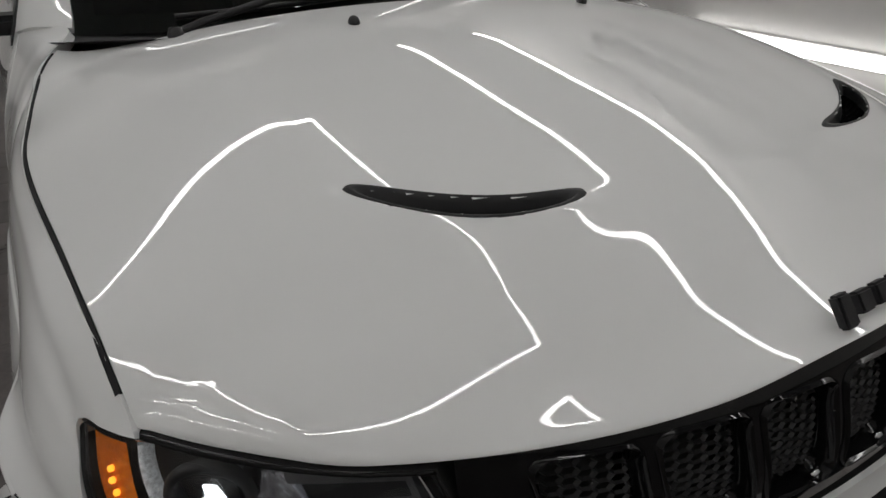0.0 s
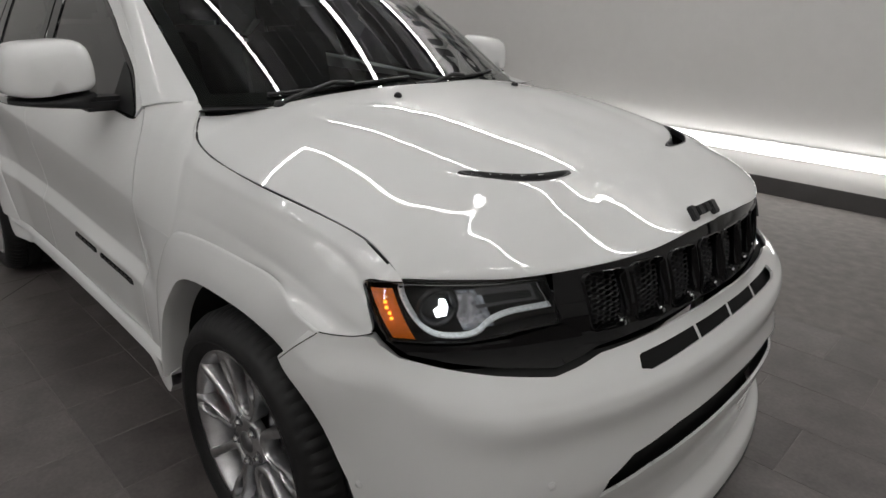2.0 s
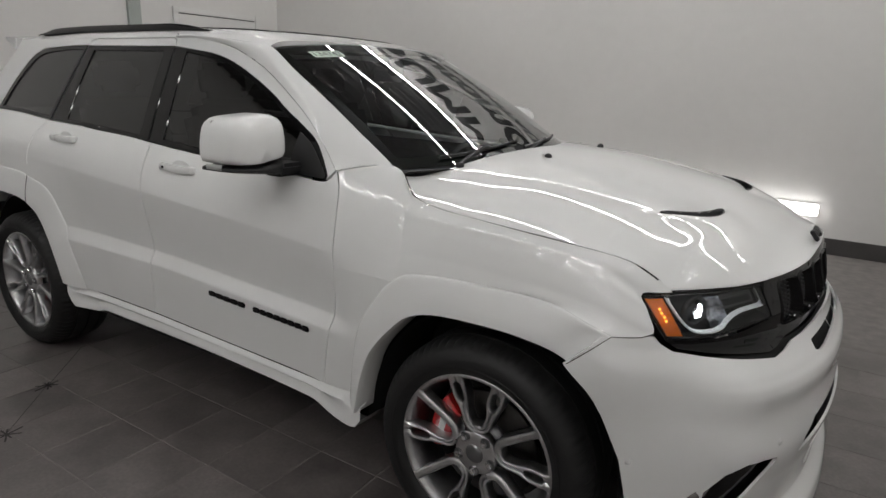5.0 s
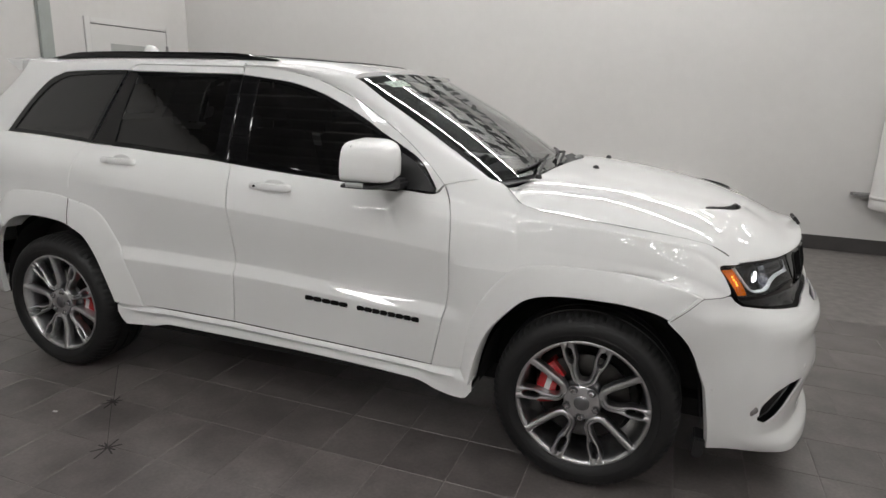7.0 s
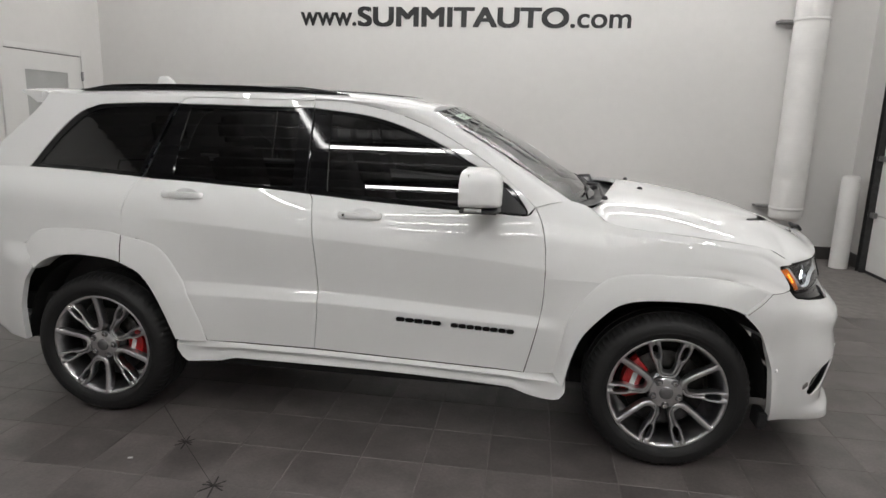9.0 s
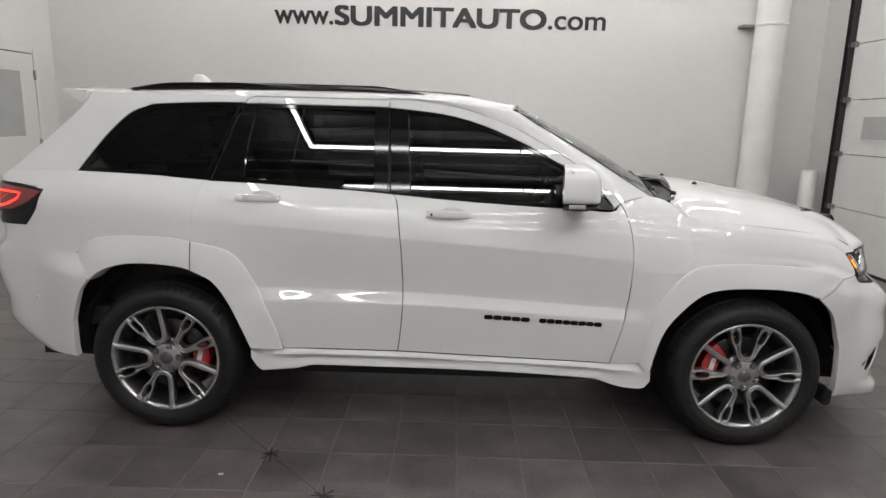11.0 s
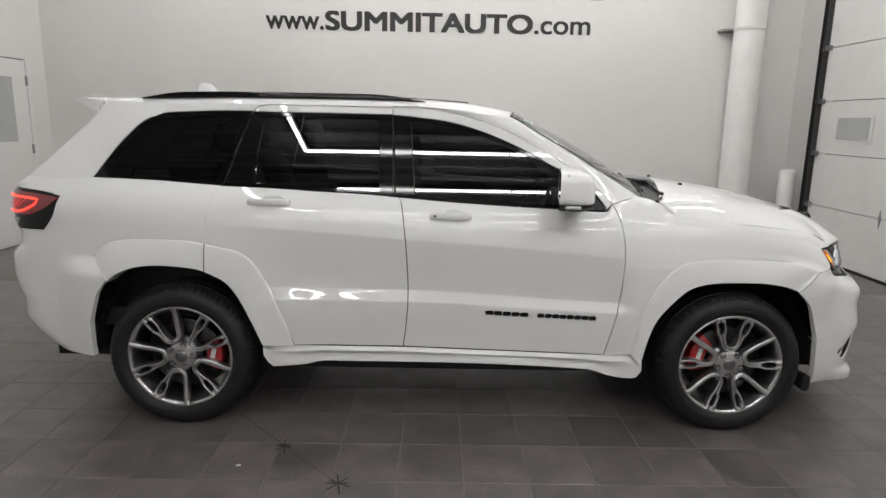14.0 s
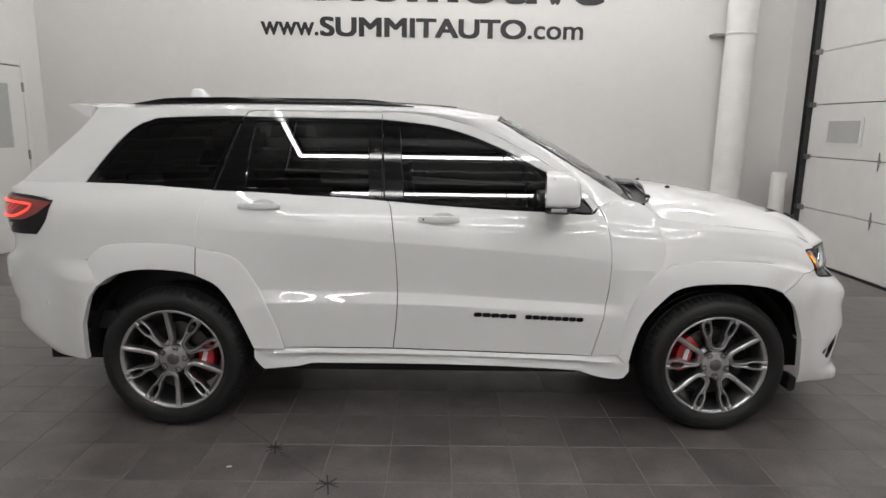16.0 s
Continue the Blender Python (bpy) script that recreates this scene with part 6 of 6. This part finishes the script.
def wheel(cx, s):
    root = part("wheel", lathe([(0.262, 0.02), (0.277, 0.0), (0.278, -0.010), (0.273, -0.015), (0.264, -0.012), (0.257, 0.002), (0.249, 0.03), (0.238, 0.09), (0.230, 0.20)], 72, "y"), ALLOY, car, "dark polished five double-spoke alloy wheel")
    m = Matrix.Translation((cx, s*0.942, 0.38))
    if s > 0:
        m = m @ Matrix.Rotation(math.pi, 4, "Z")
    root.matrix_basis = m
    axis = radians(90 if cx > 0 else 40)
    bm = lathe([(0.0, 0.034), (0.076, 0.034), (0.076, 0.010), (0.072, 0.004), (0.068, 0.002), (0.050, 0.001), (0.044, -0.001), (0.0, -0.001)], 60, "y")
    part("hub", sharpen(bm, 50), ALLOY, root)
    for k in range(5):
        g = axis + math.pi + 2*math.pi*k/5
        slots = []
        for way in (-1, 1):
            turn = round(72*k + way*18) % 360
            slots.append(min(turn, 360-turn) in (18, 90, 162))
        bm = bmesh.new()
        u_spoke(bm, axis + 2*math.pi*k/5, slots)
        part("spoke", sharpen(bm, 40), ALLOY, root)
        bm = lathe([(0.0, 0.0008), (0.0155, 0.0008), (0.0165, -0.001), (0.0185, 0.002)], 24, "y")
        bmesh.ops.translate(bm, vec=(0.0620*math.cos(g), 0, 0.0620*math.sin(g)), verts=bm.verts)
        part("nut_seat", bm, ALLOYDARK, root)
        bm = lathe([(0, -0.014), (0.0080, -0.014), (0.0112, -0.008), (0.0115, 0.006), (0.0140, 0.008), (0.0142, 0.02)], 6, "y")
        bmesh.ops.translate(bm, vec=(0.0620*math.cos(g), 0.001, 0.0620*math.sin(g)), verts=bm.verts)
        part("lug_nut", bm, CHROME, root, smooth=False)
    bm = lathe([(0, -0.009), (0.022, -0.0085), (0.031, -0.003), (0.0345, 0.002), (0.035, 0.016)], 36, "y")
    part("centre_cap", bm, ALLOYDARK, root, "grey wheel centre cap")
    # tyre with shoulder blocks
    prof = [(0.270, -0.006), (0.281, -0.018), (0.305, -0.032), (0.330, -0.034), (0.352, -0.024), (0.366, -0.010), (0.374, 0.004), (0.381, 0.020), (0.383, 0.050), (0.384, 0.055), (0.377, 0.056), (0.377, 0.064), (0.385, 0.065), (0.3865, 0.12), (0.379, 0.121), (0.379, 0.131), (0.3865, 0.132), (0.385, 0.19), (0.377, 0.191), (0.377, 0.2), (0.384, 0.201), (0.380, 0.235), (0.366, 0.258), (0.33, 0.275), (0.26, 0.25)]
    bm = bmesh.new()
    n = 216
    rings = []
    for i in range(n):
        a = 2*math.pi*i/n
        g = (i % 3 == 0)
        row = []
        for j, (r, h) in enumerate(prof):
            rr = r - (0.006 if g and j in (5, 6, 7, 8) else 0.0)
            row.append(bm.verts.new((rr*math.cos(a), h, rr*math.sin(a))))
        rings.append(row)
    for i in range(n):
        for j in range(len(prof)-1):
            bm.faces.new((rings[i][j], rings[i][j+1], rings[(i+1) % n][j+1], rings[(i+1) % n][j]))
    bmesh.ops.recalc_face_normals(bm, faces=bm.faces)
    tyre = part("tyre", sharpen(bm, 38), RUBBER, root, "black low-profile tyre")
    bm = lathe([(0.306, -0.0348), (0.307, -0.036), (0.309, -0.036), (0.310, -0.0348)], 96, "y")
    part("sidewall_rib", bm, RUBBER, tyre)
    # brake
    bm = lathe([(0.09, 0.075), (0.185, 0.075), (0.188, 0.08), (0.185, 0.105), (0.09, 0.105)], 56, "y")
    part("brake_disc", bm, SHADED_STEEL, root)
    bm = lathe([(0.0, 0.05), (0.085, 0.055), (0.09, 0.08)], 36, "y")
    part("disc_hat", bm, ALLOYDARK, root)
    c0 = radians(164) if cx > 0 else 0.0
    if s > 0:
        c0 = math.pi - c0
    bm = lathe([(0.120, 0.048), (0.130, 0.040), (0.185, 0.040), (0.200, 0.050), (0.202, 0.11), (0.12, 0.11), (0.12, 0.048)], 16, "y", c0 - (0.55 if cx > 0 else 0.46), 1.10 if cx > 0 else 0.92)
    bmesh.ops.holes_fill(bm, edges=[e for e in bm.edges if e.is_boundary])
    cal = part("caliper", sharpen(bm, 40), RED, root, "red brake caliper")
    bm = one_box(-0.012, 0.012, -0.002, 0.0, -0.033, 0.033, 0.002)
    bmesh.ops.transform(bm, matrix=Matrix.Translation((0.155*math.cos(c0), 0.040, 0.155*math.sin(c0))) @ Matrix.Rotation(0.25, 4, "Y"), verts=bm.verts)
    part("caliper_mark", bm, WHITEMARK, cal, "plain white marking bar")
    bm = lathe([(0.0, 0.12), (0.215, 0.12)], 40, "y")
    part("dust_shield", bm, INNER, root)
    return root


for cx in (1.4575, -1.4575):
    for s in (-1, 1):
        wheel(cx, s)

# ---- cabin ----
def seat(x, y):
    bm = bmesh.new()
    box(bm, x-0.25, x+0.27, y-0.25, y+0.25, 0.62, 0.80, 0.05)
    box(bm, -0.09, 0.09, y-0.24, y+0.24, 0.0, 0.62, 0.05, Matrix.Translation((x-0.24, 0, 0.78)) @ Matrix.Rotation(radians(-14), 4, "Y"))
    box(bm, -0.05, 0.05, y-0.13, y+0.13, 0.0, 0.17, 0.035, Matrix.Translation((x-0.41, 0, 1.42)) @ Matrix.Rotation(radians(-8), 4, "Y"))
    part("seat", bm, SEAT, car, "black leather seat with headrest")


for x, y in ((0.02, -0.38), (0.02, 0.38), (-0.92, -0.38), (-0.92, 0.38)):
    seat(x, y)
bm = bmesh.new()
P = np.zeros((30, 8, 3))
for i, y in enumerate(np.linspace(-0.74, 0.74, 30)):
    for j, (x, z) in enumerate(((1.02, 1.19), (0.85, 1.205), (0.72, 1.20), (0.66, 1.17), (0.64, 1.10), (0.66, 1.0), (0.72, 0.92), (0.8, 0.88))):
        P[i, j] = (x, y, z + 0.012*math.exp(-((y-0.38)/0.2)**2))
grid_faces(bm, P, inside=(1.0, 0, 0.9))
part("dashboard", bm, SEAT, car, "black dashboard behind the windshield")
bm = bmesh.new()
n, k = 40, 10
rings = []
for i in range(n):
    a = 2*math.pi*i/n
    rings.append([bm.verts.new(((0.185 + 0.014*math.cos(2*math.pi*j/k))*math.cos(a), (0.185 + 0.014*math.cos(2*math.pi*j/k))*math.sin(a), 0.014*math.sin(2*math.pi*j/k))) for j in range(k)])
for i in range(n):
    for j in range(k):
        bm.faces.new((rings[i][j], rings[(i+1) % n][j], rings[(i+1) % n][(j+1) % k], rings[i][(j+1) % k]))
box(bm, -0.18, 0.18, -0.02, 0.02, -0.012, 0.012, 0.005)
box(bm, -0.06, 0.06, -0.06, 0.06, -0.02, 0.02, 0.01)
bmesh.ops.transform(bm, matrix=Matrix.Translation((0.52, 0.38, 1.06)) @ Matrix.Rotation(radians(-62), 4, "Y"), verts=bm.verts)
part("steering_wheel", bm, SEAT, car)
bm = one_box(-0.012, 0.012, -0.12, 0.12, -0.034, 0.034, 0.01, Matrix.Translation((0.36, 0.0, 1.56)) @ Matrix.Rotation(radians(12), 4, "Y"))
box(bm, 0.375, 0.43, -0.035, 0.035, 1.555, 1.635, 0.01)
part("rear_view_mirror", bm, SATIN, car)
g = np.zeros((20, 16, 3))
for i, x in enumerate(np.linspace(-1.85, 0.24, 20)):
    for j, b in enumerate(np.linspace(-0.95, 0.95, 16)):
        g[i, j] = (x, b*float(edge_y(x)), float(roof_c(x)) - float(drop(abs(b)))*(float(roof_c(x))-float(edge_z(x))) - 0.05)
bm = bmesh.new()
grid_faces(bm, g, inside=(-0.5, 0, 3))
part("headliner", bm, HEADLINER, car)
bm = bmesh.new()
box(bm, -2.2, 0.9, -0.80, 0.80, 0.50, 0.60)
box(bm, -2.1, -1.35, -0.7, 0.7, 0.6, 1.02, 0.02)
part("cabin_floor", bm, SEAT, car, smooth=False)

# sticker on the windshield
def on_shield(y, f, lift):
    b = y/(0.652*f + 0.748*(1-f))
    p = WS_BOT(b)*(1-f) + WS_TOP(b)*f
    return p + np.array([0.49, 0, 0.87])*(0.018*math.sin(math.pi*f) + lift)


g = np.array([[on_shield(y, f, 0.002) for f in np.linspace(0.865, 0.925, 4)] for y in np.linspace(-0.54, -0.385, 8)])
bm = bmesh.new()
grid_faces(bm, g, inside=(0.2, 0, 1.0))
sticker = part("window_sticker", bm, PAPER, ws, "pale green paper sticker with handwritten number")
cu = bpy.data.curves.new("digits", "FONT")
cu.body = "134742"
tmp = bpy.data.objects.new("digits", cu)
scene.collection.objects.link(tmp)
bpy.context.view_layer.update()
me = bpy.data.meshes.new_from_object(tmp.evaluated_get(bpy.context.evaluated_depsgraph_get()))
scene.collection.objects.unlink(tmp)
bpy.data.objects.remove(tmp)
co = np.array([v.co[:] for v in me.vertices])
lo, hi = co.min(0), co.max(0)
for v in me.vertices:
    u, w = (v.co.x-lo[0])/(hi[0]-lo[0]), (v.co.y-lo[1])/(hi[1]-lo[1])
    v.co = Vector(on_shield(-0.53 + 0.135*u, 0.873 + 0.042*w, 0.0035))
me.materials.clear()
me.materials.append(INK)
digits = new("digits", me)
digits.parent = sticker

# ---- floor marks and tiles ----
def star_mark(x, y, n, size):
    bm = bmesh.new()
    for k in range(n):
        a = math.pi*k/n + 0.1*k
        r = size*(0.6 + 0.4*((k*7) % 5)/4)
        c, d = math.cos(a), math.sin(a)
        box(bm, -r, r*0.8, -0.0036, 0.0036, 0.0005, 0.0018, 0, Matrix.Translation((x, y, 0)) @ Matrix.Rotation(a, 4, "Z"))
    tagged(part("floor_mark", bm, SCUFF, smooth=False), "dark star-shaped scuff mark drawn on the stone floor", "floor mark", "scuff marks on the floor")


star_mark(-0.867, -1.175, 4, 0.07)
star_mark(-0.545, -1.50, 4, 0.09)
bm = bmesh.new()
box(bm, 0, 0.47, -0.0016, 0.0016, 0.0004, 0.0012, 0, Matrix.Translation((-1.19, -0.84, 0)) @ Matrix.Rotation(math.atan2(-0.335, 0.325), 4, "Z"))
box(bm, 0, 0.44, -0.0012, 0.0012, 0.0004, 0.0012, 0, Matrix.Translation((-0.86, -1.19, 0)) @ Matrix.Rotation(math.atan2(-0.32, 0.32), 4, "Z"))
tagged(part("floor_scratch", bm, SCUFF, smooth=False), "thin dark scratch lines across the floor tiles", "floor mark")
bm = prism([(-1.055, -1.36), (-1.035, -1.352), (-1.028, -1.363), (-1.05, -1.37)], 0.002, "z", 0, 0.0008)
tagged(part("paper_scrap", bm, WHITEMARK, smooth=False), "tiny white paper scrap on the stone floor", "litter")

PITCH, LENGTH, JOINT = 0.343, 0.61, 0.0035
tile_mesh = {}


def tile(x0, x1, y0, y1, parent):
    key = (round(x1-x0, 3), round(y1-y0, 3))
    if key not in tile_mesh:
        w, h = key
        bm = bmesh.new()
        box(bm, -w/2, w/2, -h/2, h/2, -0.008, 0.0)
        top = [e for e in bm.edges if all(v.co.z > -0.001 for v in e.verts)]
        bmesh.ops.bevel(bm, geom=top, offset=0.0018, segments=1, affect="EDGES")
        me = bpy.data.meshes.new("tile")
        bm.to_mesh(me)
        bm.free()
        me.materials.append(TILE)
        tile_mesh[key] = me
    ob = new("tile", tile_mesh[key])
    ob.location = ((x0+x1)/2, (y0+y1)/2, 0)
    ob.parent = parent
    return ob


floor_ob = bpy.data.objects["floor"]
rest_v, rest_f = [], []
near = 0
for r in range(-22, 10):
    y0 = -1.485 + r*PITCH
    if y0 + PITCH < Y0 or y0 > Y1:
        continue
    stacked = y0 < -0.2
    step = 0.305 if stacked else LENGTH
    x = -0.28 - 40*step if stacked else 2.07 - 0.24*((r-15) % 5) - 30*step
    while x < X1:
        a, b = max(x, X0), min(x+step, X1)
        if b - a > 0.03:
            c, d = max(y0, Y0), min(y0+PITCH, Y1)
            if -3.0 < (a+b)/2 < 3.3 and (-2.3 < y0 < -0.1 or (0.4 < y0 and (a+b)/2 > 1.2)) and near < 300:
                tile(a+JOINT/2, b-JOINT/2, c+JOINT/2, d-JOINT/2, floor_ob)
                near += 1
            else:
                k = len(rest_v)
                p, q, u, v = a+JOINT/2, b-JOINT/2, c+JOINT/2, d-JOINT/2
                rest_v += [(p, u, -0.008), (q, u, -0.008), (q, v, -0.008), (p, v, -0.008), (p, u, 0), (q, u, 0), (q, v, 0), (p, v, 0)]
                rest_f += [(k+4, k+5, k+6, k+7), (k, k+1, k+5, k+4), (k+1, k+2, k+6, k+5), (k+2, k+3, k+7, k+6), (k+3, k, k+4, k+7)]
        x += step
TILEFAR = TILE.copy()
nt = TILEFAR.node_tree
for nd in list(nt.nodes):
    if nd.type == "OBJECT_INFO":
        geo = nt.nodes.new("ShaderNodeNewGeometry")
        for l in list(nt.links):
            if l.from_node == nd:
                nt.links.new(geo.outputs["Random Per Island"], l.to_socket)
far_mesh = bpy.data.meshes.new("floor_tiles")
far_mesh.from_pydata(rest_v, [], rest_f)
far_mesh.materials.append(TILEFAR)
far = new("floor_tiles", far_mesh)
far.parent = floor_ob
far["label"] = "dark stone floor tiles farther off"
far["kind"] = "stuff"
